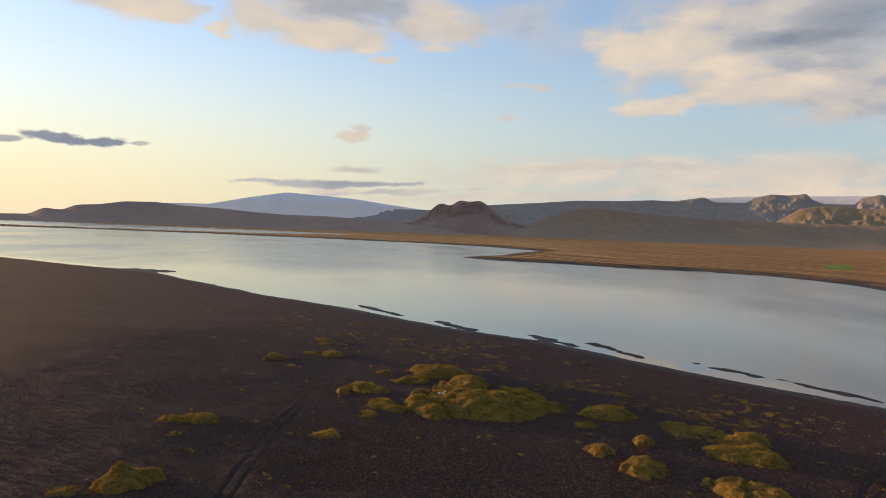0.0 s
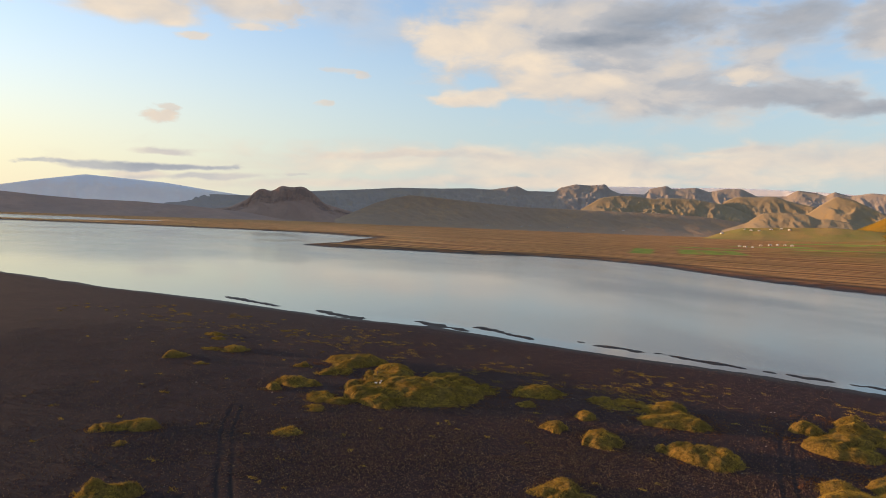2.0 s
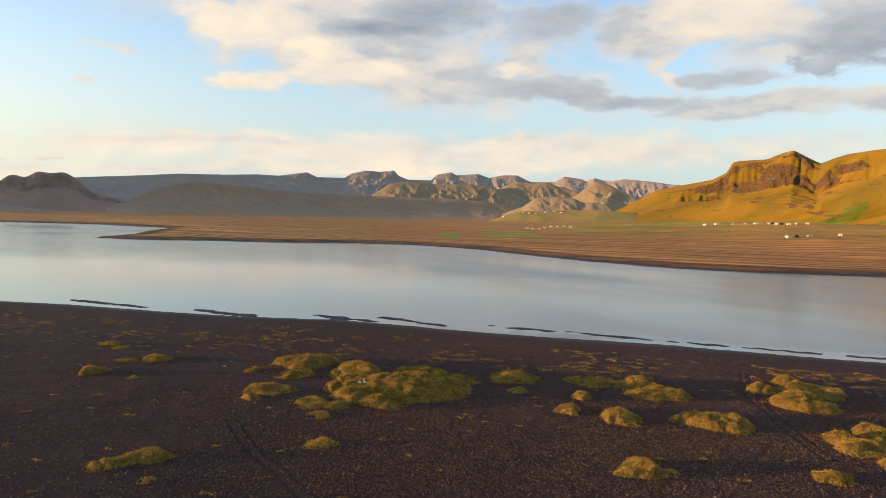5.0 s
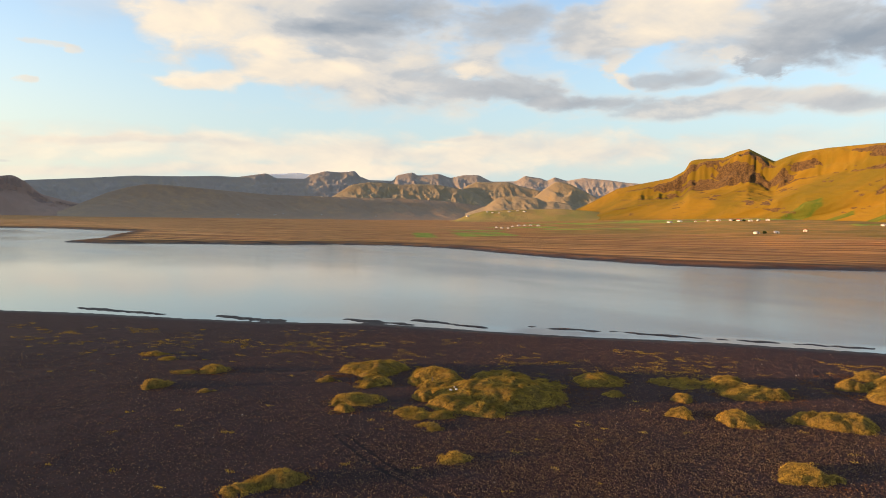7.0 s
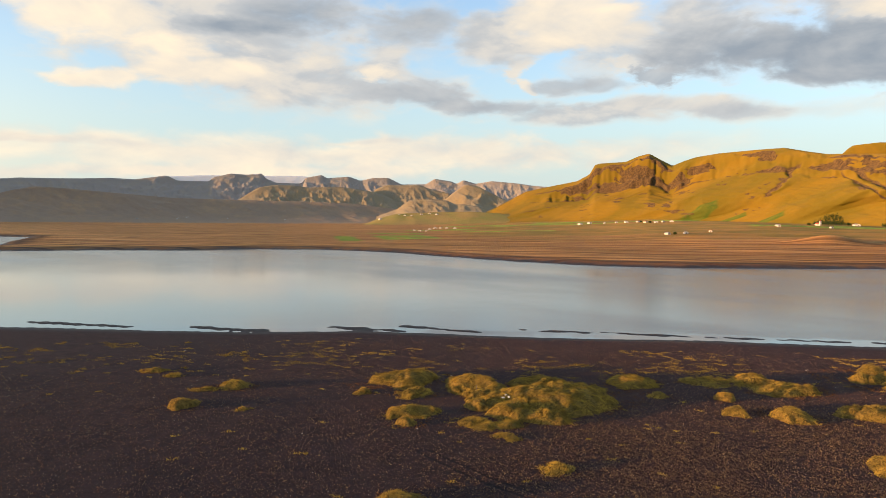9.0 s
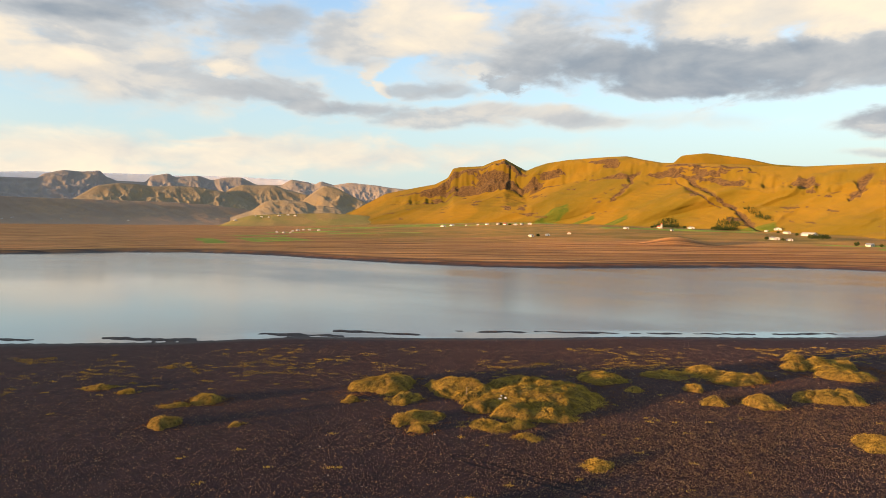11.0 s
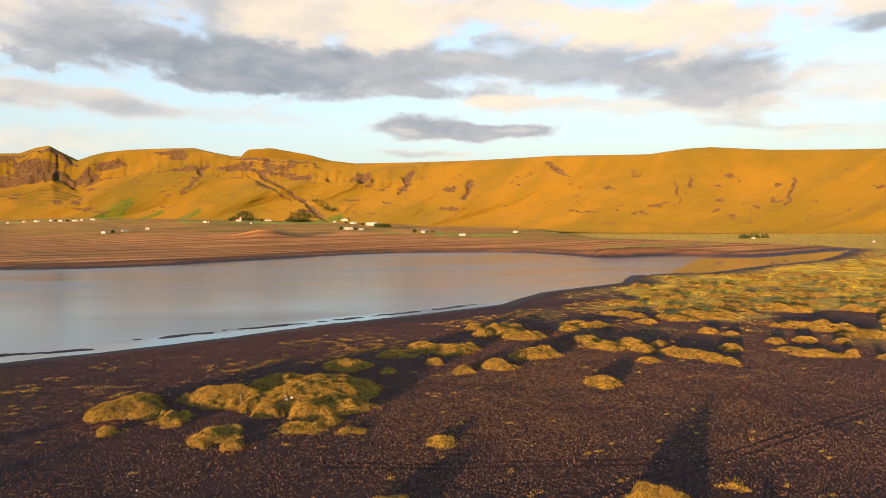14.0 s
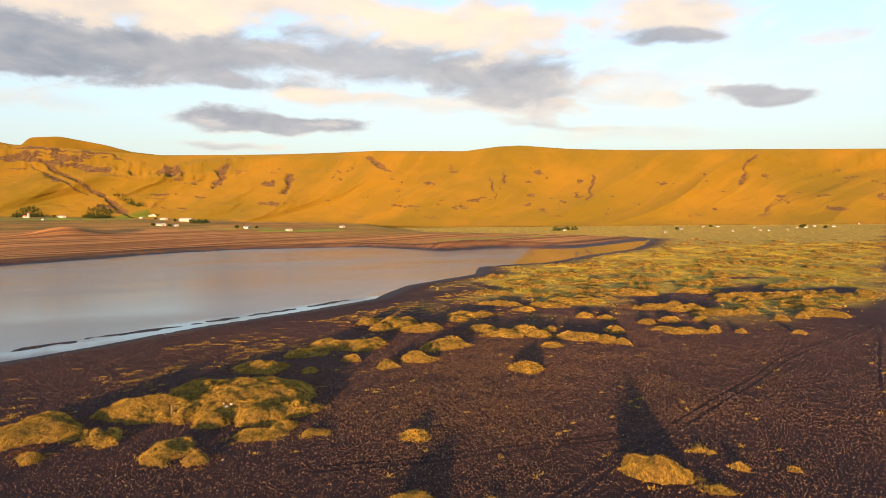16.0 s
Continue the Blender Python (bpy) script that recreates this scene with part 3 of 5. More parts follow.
# ---- ground and lake ----
def build_ground():
    fan = np.radians(np.concatenate([np.arange(-60, 165, 0.3), np.arange(165, 300, 2.5)]))
    radii = np.concatenate([[0.0], np.arange(0.5, 112, 0.5), 112 * 1.018 ** np.arange(0, 217), [5400]])
    aa, rr = np.meshgrid(fan, radii)
    cx, cy = -30.0, 95.0
    x, y = cx + rr * np.sin(aa), cy + rr * np.cos(aa)
    z, meadow, flat, worn = lie_of_land(x, y)
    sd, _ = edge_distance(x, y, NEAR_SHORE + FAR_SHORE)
    shore = np.abs(sd)
    wet = (1 - smooth(sd, 1, 9)) * (1 - meadow)
    # pebbly ground with moss nearer the drone's stand
    stubble = np.clip(np.exp(-(((x - 8) / 40) ** 2 + ((y - 76) / 32) ** 2)) + 0.3 * smooth(fbm(x / 38, y / 38, 3, 21), 0.42, 0.62), 0, 1) * smooth(sd, 10, 30)
    green = np.zeros_like(x)
    for fx, fy, wide, deep, turn in FIELDS:
        c, s = math.cos(radians(turn)), math.sin(radians(turn))
        u, v = (x - fx) * c + (y - fy) * s, -(x - fx) * s + (y - fy) * c
        green = np.maximum(green, (1 - smooth(np.abs(u), wide * 0.9, wide)) * (1 - smooth(np.abs(v), deep * 0.85, deep)))
    reach, bearing = np.hypot(x - EYE[0], y - EYE[1]), np.degrees(np.arctan2(x - EYE[0], y - EYE[1]))
    lush = smooth(np.interp(bearing, *zip(*APRON)), 4, 14) * smooth(reach + (fbm(x / 120, y / 120, 3, 70) - 0.5) * 300, 820, 1060) * 0.7
    lush = np.maximum(lush, smooth(bearing, 84, 95) * smooth(reach + (fbm(x / 90, y / 90, 3, 71) - 0.5) * 120, 640, 800) * 0.8)
    me = grid_mesh("ground", np.stack([x, y, z], -1).reshape(-1, 3), len(radii), len(fan), True,
                   {"meadow": meadow, "flat": flat, "wet": wet, "stubble": stubble, "worn": worn, "shore": shore, "lush": lush, "field": green})
    me.materials.append(GROUND)
    return tagged(new("ground", me), "black volcanic sand beach and rust-brown meadow plain", "ground", kind="structure")


FIELDS = [(462, 812, 14, 112, -32), (530, 812, 13, 112, -32), (564, 812, 13, 112, -32), (598, 812, 12, 110, -32), (690, 1000, 60, 30, -55), (1320, 1300, 170, 70, -55), (1350, 960, 320, 55, -55), (1620, 1150, 240, 60, -55), (915, 1120, 80, 30, -55),
          (880, 900, 90, 26, -55), (1150, 480, 90, 30, -60), (1360, 340, 60, 30, -60), (915, -120, 70, 14, -75), (505, -94, 60, 10, -80), (860, 124, 60, 14, -70), (1230, 392, 75, 60, -72), (801, 58, 55, 25, -85), (1290, 1355, 110, 30, -45)]
build_ground()


def build_lake():
    fan = np.radians(np.arange(-62, 128, 0.5))
    radii = np.concatenate([90 * 1.012 ** np.arange(0, 190), np.geomspace(900, 5200, 50)])
    aa, rr = np.meshgrid(fan, radii)
    x, y = EYE[0] + rr * np.sin(aa), EYE[1] + rr * np.cos(aa)
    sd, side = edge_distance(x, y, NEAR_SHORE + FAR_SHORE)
    calm = np.where(side < len(NEAR_SHORE) - 1, 1 - smooth(-sd + (fbm(x / 9, y / 9, 3, 51) - 0.5) * 7, 4, 12), 0)
    calm = np.maximum(calm * (1 - smooth(x, 120, 160)), smooth((-(x - 244) * 58 - (y + 14) * 119) / 132, -4, 9) * smooth(x, 225, 240))
    me = grid_mesh("lake", np.stack([x, y, 0 * x], -1).reshape(-1, 3), len(radii), len(fan), False, {"calm": calm, "wind": np.maximum(0.75 * smooth(rr, 260, 520), smooth(x - 0.25 * y + (fbm(x / 150, y / 150, 3, 52) - 0.5) * 260, -180, 130))})
    me.flip_normals()
    me.materials.append(WATER)
    return tagged(new("lake", me), "calm grey lagoon water reflecting the evening sky", "water", kind="structure")


build_lake()


# ---- hills ----
def curve(points, at, soft):
    """Values between points, rounded over soft degrees."""
    wide = np.linspace(-soft, soft, 9)
    return np.mean([np.interp(at + w, *zip(*points)) for w in wide], axis=0)


def hill(name, label, sky_line, foot, depth, material_, base=((0, 2.0),), step=0.12, folds=((0, 0.4),), crags=((0, 0.0),), gullies=(), rows=46, seed=0, back=0.35, grain=150, soft=0.25, knobs=1.0, lean=50, scarp=0.35, spurs=0.0, pastures=()):
    """A hill that rises from foot (bearing, distance) to a crest along sky_line (bearing, height in degrees); depth: metres from foot to crest.
    folds and crags: how rugged and how rocky it is by bearing; gullies: bearing at top and bottom, rise at top and bottom, half width, depth in metres."""
    bearing = np.arange(sky_line[0][0], sky_line[-1][0] + step / 2, step)
    v = np.concatenate([np.linspace(0, 1, rows), 1 + back * np.linspace(0.06, 1, 10)])
    bb, vv = np.meshgrid(bearing, v)
    cc = np.broadcast_to(curve(sky_line, bearing, soft), bb.shape)
    nn, dd, gz, fa = (np.broadcast_to(curve(q, bearing, 2.5), bb.shape) for q in (foot, depth, base, folds))
    ca = np.broadcast_to(curve(crags, bearing, 0.3), bb.shape)
    along = bb / 57.3 * np.mean(nn)
    rise = np.clip(vv, 0, 1)
    inner = np.sin(np.pi * rise) ** 0.8
    # spurs and gullies that run down the slope, wandering a little
    skew = along + 60 * (vivid(along / 300, vv * 2, 2, seed + 1) - 0.5) + lean * vv
    ridged = 1 - np.abs(2 * vivid(skew / grain, vv * 0.9, 2, seed + 3) - 1)
    small = 1 - np.abs(2 * vivid(skew / (grain * 0.28), vv * 1.8, 3, seed + 4) - 1)
    rough = vivid(along / 45, vv * dd / 45, 4, seed + 11, 0.6) - 0.5
    r = nn + dd * vv - fa * inner * (ridged * 0.24 * dd + small * 0.04 * dd)
    top = EYE[2] + np.tan(np.radians(cc)) * (nn + dd)
    prof = 0.30 * rise + 0.70 * rise ** 1.7
    prof = prof + (1 - prof) * scarp * smooth(rise, 0.80, 1.0)
    # cliffs under the crest: a steep band where crags is high
    edge = 0.875 + (vivid(along / 130, vv * 0, 3, seed + 5) - 0.5) * 0.10
    wall = 0.7 * smooth(rise, edge - 0.025, edge + 0.02) + 0.3 * smooth(rise, edge - 0.09, edge - 0.06)
    prof = prof * (1 - ca * 0.30 * (1 - wall) * smooth(rise, 0.3, 0.8))
    z = gz - 3 + (top - gz + 3) * prof
    # side ridges that come down from the crest, with hollows between them
    comb, part_share = 0.0, 0.5
    for k in range(4):
        wave = grain * 0.9 / 2 ** k
        comb = comb + part_share * (1 - np.abs(2 * vivid((along + 1.1 * grain * prof) / wave, prof * top / (0.75 * wave), 2, seed + 50 + k) - 1))
        part_share *= 0.55
    z = z - (z - gz) * spurs * (1 - comb) * np.sin(np.pi * np.clip(rise, 0, 1)) ** 0.6
    z = np.where(vv > 1, top - (vv - 1) * dd * 0.55, z)
    z = z + rough * 0.035 * knobs * top * inner * (0.35 + fa)
    band = smooth(rise, edge - 0.16, edge - 0.07) * (1 - smooth(rise, edge + 0.03, edge + 0.08))
    ribs = vivid(along / 22, vv * 5, 4, seed + 15, 0.65)
    r = r - (ribs - 0.5) * 34 * band * ca
    z = z + (vivid(along / 14, vv * 8, 3, seed + 17) - 0.5) * 16 * band * ca
    patchy = smooth(vivid(along / 60, vv * 22, 4, seed + 16, 0.6) + 0.7 * (ca - 0.5), 0.58, 0.72)
    bare = band * patchy * smooth(ca, 0.05, 0.4)
    bare = np.maximum(bare, 0.85 * smooth(vivid(along / 34, vv * 11, 4, seed + 18, 0.65), 0.93, 1.0) * inner * smooth(fa, 0.15, 0.5))
    for top_b, low_b, v1, v0, half, cut in gullies:
        share = np.clip((v1 - rise) / (v1 - v0), 0, 1)
        line = top_b + (low_b - top_b) * share + (vivid(rise * 7, rise * 0, 3, seed + 20) - 0.5) * 0.8
        dist = (bb - line) / 57.3 * nn / (half * (0.4 + 1.2 * vivid(along / 18, vv * 14, 3, seed + 21)))
        hole = np.exp(-dist ** 2) * smooth(rise, v0 - 0.03, v0 + 0.05) * (1 - smooth(rise, v1 - 0.05, v1 + 0.03))
        z = z - cut * hole
        bare = np.maximum(bare, 0.9 * hole)
    aa = np.radians(bb)
    verts = np.stack([EYE[0] + r * np.sin(aa), EYE[1] + r * np.cos(aa), z], -1).reshape(-1, 3)
    streak = vivid(skew / 30, vv * 1.0, 4, seed + 30) * (0.35 + 0.9 * vivid(along / 160, vv * 3, 3, seed + 31))
    pasture = np.zeros(len(verts))
    for px, py, wide, deep, turn in pastures:
        c, sn = math.cos(radians(turn)), math.sin(radians(turn))
        du, dv = (verts[:, 0] - px) * c + (verts[:, 1] - py) * sn, -(verts[:, 0] - px) * sn + (verts[:, 1] - py) * c
        pasture = np.maximum(pasture, (1 - smooth(np.abs(du), wide * 0.85, wide)) * (1 - smooth(np.abs(dv), deep * 0.8, deep)))
    me = grid_mesh(name, verts, len(v), len(bearing), False, {"bare": bare, "streak": streak, "pasture": pasture})
    me.flip_normals()
    me.materials.append(material_)
    return tagged(new(name, me), label, "mountain", kind="structure")


GOLD = make_slope("golden_hill_grass", (0.205, 0.126, 0.013), (0.128, 0.098, 0.011), (0.052, 0.034, 0.022), (0.135, 0.086, 0.036))
# far slopes: distance haze is painted in as pale, low-contrast base colours
HAZED_HEATH = make_slope("haze_paled_heath", (0.40, 0.275, 0.215), (0.33, 0.235, 0.195), (0.26, 0.195, 0.175), (0.30, 0.22, 0.185), blotch=0.6)
HAZED_MOOR = make_slope("haze_paled_moor", (0.40, 0.275, 0.165), (0.31, 0.235, 0.175), (0.26, 0.205, 0.175), (0.29, 0.22, 0.165), blotch=0.8)
HAZED_ROCK = make_slope("haze_paled_rock_and_moor", (0.38, 0.32, 0.255), (0.35, 0.31, 0.285), (0.31, 0.285, 0.28), (0.33, 0.295, 0.275), snow=(336, 348, 170), blotch=0.8)
HAZED_OCHRE = make_slope("haze_paled_ochre", (0.39, 0.295, 0.165), (0.33, 0.275, 0.185), (0.28, 0.25, 0.215), (0.31, 0.265, 0.20), blotch=0.8)
TERRACE = make_slope("terrace_meadow", (0.33, 0.23, 0.085), (0.22, 0.21, 0.06), (0.2, 0.14, 0.07), (0.30, 0.18, 0.075), blotch=0.5)
SNOW = make_slope("snow_cap", (0.86, 0.80, 0.76), (0.80, 0.74, 0.72), (0.56, 0.50, 0.50), (0.74, 0.68, 0.66), snow=(150, 215, 120))
ICE = make_slope("glacier_ice", (0.86, 0.82, 0.80), (0.80, 0.77, 0.77), (0.6, 0.56, 0.56), (0.80, 0.76, 0.74))

hill("glacier", "broad white glacier cap behind the rocky range",
     [(15, 2.0), (18, 2.7), (21, 3.1), (24, 3.3), (28, 3.36), (31, 3.42), (34, 3.38), (38, 3.45), (41, 3.36), (44, 3.22), (48, 2.9), (53, 2.2)],
     [(0, 4750)], [(0, 350)], ICE, folds=[(0, 0.15)], seed=40, rows=30, grain=500, soft=1.0)
hill("mountain_snowy", "distant snow-capped mountain in haze",
     [(-23, 0.9), (-21.2, 1.25), (-18.3, 1.3), (-15.3, 1.95), (-12.3, 2.5), (-10, 2.38), (-6.8, 2.2), (-4, 1.85), (0, 1.4), (6, 1.2)],
     [(0, 4450)], [(0, 400)], SNOW, folds=[(0, 0.25)], seed=1)
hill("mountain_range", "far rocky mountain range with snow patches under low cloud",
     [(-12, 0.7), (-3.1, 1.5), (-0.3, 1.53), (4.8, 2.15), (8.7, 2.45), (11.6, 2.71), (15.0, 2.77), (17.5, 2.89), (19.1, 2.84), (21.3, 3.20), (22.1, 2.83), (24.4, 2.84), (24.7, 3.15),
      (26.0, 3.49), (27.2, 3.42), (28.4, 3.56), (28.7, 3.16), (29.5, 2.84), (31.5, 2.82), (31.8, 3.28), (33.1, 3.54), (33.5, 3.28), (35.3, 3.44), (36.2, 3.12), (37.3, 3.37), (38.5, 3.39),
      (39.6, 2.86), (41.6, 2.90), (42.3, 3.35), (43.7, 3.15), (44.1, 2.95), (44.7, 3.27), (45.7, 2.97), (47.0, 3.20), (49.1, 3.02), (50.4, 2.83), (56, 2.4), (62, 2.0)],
     [(0, 4150)], [(0, 640)], HAZED_ROCK, folds=[(0, 0.06)], seed=2, rows=80, grain=95, step=0.06, soft=0.14, knobs=0.9, scarp=0.0, spurs=0.22)
hill("west_foothill", "ochre foothill ridge with sunlit spurs before the range",
     [(22, -0.2), (25.2, 0.6), (27.0, 1.72), (28.1, 2.45), (29.5, 2.68), (30.9, 2.65), (32.0, 2.50), (33.8, 2.61), (35.3, 2.54), (37.1, 2.25), (38.4, 1.84), (39.3, 1.42), (41.8, 0.94), (45, 0.0)],
     [(0, 3980)], [(0, 300)], HAZED_OCHRE, folds=[(0, 0.12)], scarp=0.0, seed=12, rows=70, grain=90, step=0.05, knobs=0.8, spurs=0.25)
hill("middle_foothill", "ochre foothill with a broad sunlit flank",
     [(34.5, 0.2), (36.5, 1.56), (37.5, 2.48), (38.4, 2.83), (39.6, 2.80), (41.1, 2.85), (41.7, 2.58), (43.8, 2.08), (45.0, 1.58), (48, 0.3)],
     [(0, 4090)], [(0, 260)], HAZED_OCHRE, folds=[(0, 0.1)], scarp=0.0, seed=14, rows=60, grain=100, step=0.05, knobs=0.8, spurs=0.22)
hill("east_foothill", "pointed ochre foothill beside the golden mountain",
     [(41.5, 0.2), (43.0, 1.52), (43.8, 2.19), (44.9, 2.96), (45.9, 2.76), (46.9, 2.26), (47.7, 1.85), (48.6, 1.46), (52, 0.2)],
     [(0, 4020)], [(0, 260)], HAZED_OCHRE, folds=[(0, 0.1)], scarp=0.0, seed=15, rows=60, grain=170, step=0.06, knobs=0.7, spurs=0.3)
hill("low_foothill", "low sunlit ochre hillock at the foot of the range",
     [(37.5, 0.2), (39.3, 0.87), (39.7, 1.21), (40.3, 1.62), (41.8, 1.71), (43.4, 1.58), (44.0, 1.23), (44.6, 1.31), (45.8, 1.13), (46.6, 0.88), (49, 0.2)],
     [(0, 3480)], [(0, 200)], HAZED_OCHRE, folds=[(0, 0.1)], scarp=0.0, seed=16, rows=50, grain=110, step=0.06, knobs=0.6, spurs=0.3)
hill("green_terrace", "low green terrace with farms at the edge of the plain",
     [(35.6, -0.6), (36.8, -0.33), (37.6, 0.02), (39.1, 0.44), (41.9, 0.59), (45.3, 0.69), (47.6, 0.56), (51.0, 0.19), (54, -0.3)],
     [(0, 2650)], [(0, 380)], TERRACE, base=[(0, 5)], folds=[(0, 0.2)], scarp=0.25, seed=17, rows=50, grain=200, step=0.08, knobs=0.5)
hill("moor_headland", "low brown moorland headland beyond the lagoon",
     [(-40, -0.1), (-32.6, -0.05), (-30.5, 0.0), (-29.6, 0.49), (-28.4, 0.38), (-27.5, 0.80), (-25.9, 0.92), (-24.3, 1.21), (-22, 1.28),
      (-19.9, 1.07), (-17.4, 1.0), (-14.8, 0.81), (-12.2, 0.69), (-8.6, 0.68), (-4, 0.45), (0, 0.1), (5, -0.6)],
     [(-40, 3000), (-13, 3100), (0, 3600)], [(0, 450)], HAZED_HEATH, folds=[(0, 0.35)], seed=3, knobs=2.0)
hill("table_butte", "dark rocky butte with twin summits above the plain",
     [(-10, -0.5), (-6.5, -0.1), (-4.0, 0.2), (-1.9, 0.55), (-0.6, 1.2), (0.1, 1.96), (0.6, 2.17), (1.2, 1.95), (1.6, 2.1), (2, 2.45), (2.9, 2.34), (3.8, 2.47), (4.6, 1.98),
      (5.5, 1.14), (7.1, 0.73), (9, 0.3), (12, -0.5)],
     [(0, 3950)], [(0, 200)], HAZED_HEATH, folds=[(0, 0.25)], crags=[(0, 0.5)], seed=4, step=0.06)
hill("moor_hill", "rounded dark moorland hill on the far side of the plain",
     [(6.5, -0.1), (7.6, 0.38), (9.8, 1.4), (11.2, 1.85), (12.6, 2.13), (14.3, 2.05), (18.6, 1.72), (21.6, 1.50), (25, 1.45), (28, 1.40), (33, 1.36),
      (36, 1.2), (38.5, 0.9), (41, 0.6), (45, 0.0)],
     [(0, 3550)], [(0, 380)], HAZED_MOOR, folds=[(0, 0.2)], seed=5, grain=240, rows=70, step=0.07, knobs=0.9, spurs=0.3)
hill("east_mountain", "long golden grass mountain with a rocky crag and gullies",
     [(43, -0.3), (45.4, 0.1), (47.6, 1.15), (49.8, 2.35), (51.9, 2.8), (53.9, 3.2), (54.9, 3.75), (55.3, 4.5), (55.8, 4.62), (57.7, 4.72), (58.7, 5.15), (59.5, 5.35), (60.4, 4.84), (61.3, 4.37),
      (62.1, 4.71), (63.0, 5.0), (64.7, 5.26), (67.4, 5.45), (69.2, 5.53), (70.6, 5.23), (72, 4.97), (73.5, 4.95), (77, 4.8), (81.2, 4.5), (85.8, 4.6), (90.3, 4.72), (94.5, 4.88), (98, 5.05),
      (101.3, 5.02), (105.4, 4.98), (108.2, 5.32), (110.1, 5.38), (114.2, 5.0), (119.5, 4.76), (127.8, 4.52), (137.5, 4.07), (150, 3.4), (165, 2.0)],
     [(43, 2900), (50, 2700), (58, 2350), (68, 1850), (78, 1480), (88, 1250), (101, 1080), (115, 1060), (130, 1120), (150, 1200), (165, 1200)],
     [(43, 800), (55, 560), (70, 560), (85, 480), (101, 430), (165, 430)], GOLD, base=[(43, 12), (50, 20), (60, 30), (70, 22), (80, 17), (88, 11), (101, 5), (150, 3)],
     folds=[(45, 0.25), (51, 0.35), (55, 0.8), (62, 0.8), (84, 0.75), (92, 0.5), (160, 0.45)], crags=[(50, 0.2), (53.5, 0.8), (54.5, 1.0), (61, 0.95), (63, 0.5), (69, 0.4), (72, 0.42), (84, 0.4), (89, 0.1), (125, 0.1), (150, 0.3)],
     gullies=[(70.5, 67.5, 0.9, 0.45, 9, 5), (74.2, 79.5, 0.88, 0.06, 9, 6), (73.2, 76.0, 0.85, 0.45, 6, 4), (91, 90, 0.8, 0.5, 6, 6), (97, 99, 0.95, 0.8, 8, 6),
              (116, 115, 0.75, 0.4, 3, 3), (128.5, 127, 0.95, 0.6, 3.5, 4), (86.5, 84.5, 0.9, 0.6, 9, 8), (108.5, 108.2, 0.75, 0.6, 5, 3), (107.2, 107.4, 0.7, 0.4, 1.6, 2), (129.2, 129, 0.35, 0.2, 2.5, 2)],
     seed=6, rows=150, step=0.095, grain=210, soft=0.1, knobs=0.45, lean=-230,
     pastures=[(1845, 1045, 80, 26, -62), (1700, 785, 60, 24, -68), (1420, 372, 60, 40, -74), (1790, 903, 46, 18, -64)])
hill("east_mountain_summit", "higher grassy summit behind the golden mountain", [(70.5, 4.0), (72.9, 4.9), (73.4, 5.5), (75.3, 5.66), (78.3, 5.15), (80, 4.7), (84, 4.3)],
     [(0, 2700)], [(0, 300)], GOLD, folds=[(0, 0.3)], seed=7, step=0.1)

# ---- grass mounds ----
def make_grass():
    m, n = material("dune_grass")
    p = n.place()
    near = n.noise(p, 0.35, 5, 0.65)
    tone = n.mix(n.span(near, 0.35, 0.65), (0.190, 0.136, 0.025), (0.48, 0.332, 0.058))
    tone = n.mix(n.span(n.noise(p, 3.5, 4, 0.7), 0.45, 0.75, 0, 0.6), tone, (0.50, 0.375, 0.082))
    blade = n.surface(tone, 0.8, None, 0.15)
    blade.inputs["Diffuse Roughness"].default_value = 1.0
    # thin blades let the low sun glow through them
    glow, both = n.add("BsdfTranslucent"), n.add("MixShader")
    n.put(glow.inputs[0], n.mix(1.0, tone, (1.0, 0.85, 0.55), "MULTIPLY"))
    both.inputs[0].default_value = 0.15
    n.tree.links.new(blade.outputs[0], both.inputs[1])
    n.tree.links.new(glow.outputs[0], both.inputs[2])
    n.tree.links.new(both.outputs[0], [o for o in n.tree.nodes if o.type == "OUTPUT_MATERIAL"][0].inputs[0])
    return m


def make_flat_grass():
    m, n = material("flat_grass")
    p = n.place()
    tone = n.mix(n.span(n.noise(p, 0.05, 4, 0.65), 0.38, 0.62), (0.23, 0.215, 0.026), (0.46, 0.36, 0.05))
    tone = n.mix(n.span(n.noise(p, 2.5, 4, 0.7), 0.45, 0.75, 0, 0.5), tone, (0.16, 0.14, 0.02))
    n.surface(tone, 0.85, None, 0.15).inputs["Diffuse Roughness"].default_value = 1.0
    return m


def make_turf():
    m, n = material("mound_turf")
    p = n.place()
    tone = n.mix(n.span(n.noise(p, 2.2, 6, 0.7), 0.35, 0.65), (0.085, 0.062, 0.018), (0.24, 0.155, 0.04))
    n.surface(tone, 0.95, n.bump(n.noise(p, 6, 5, 0.7), 1.0, 0.25), 0.1)
    return m


GRASS, TURF = make_grass(), make_turf()


def ground_height(x, y):
    z, *_ = lie_of_land(np.array([x], float), np.array([y], float))
    return float(z[0])


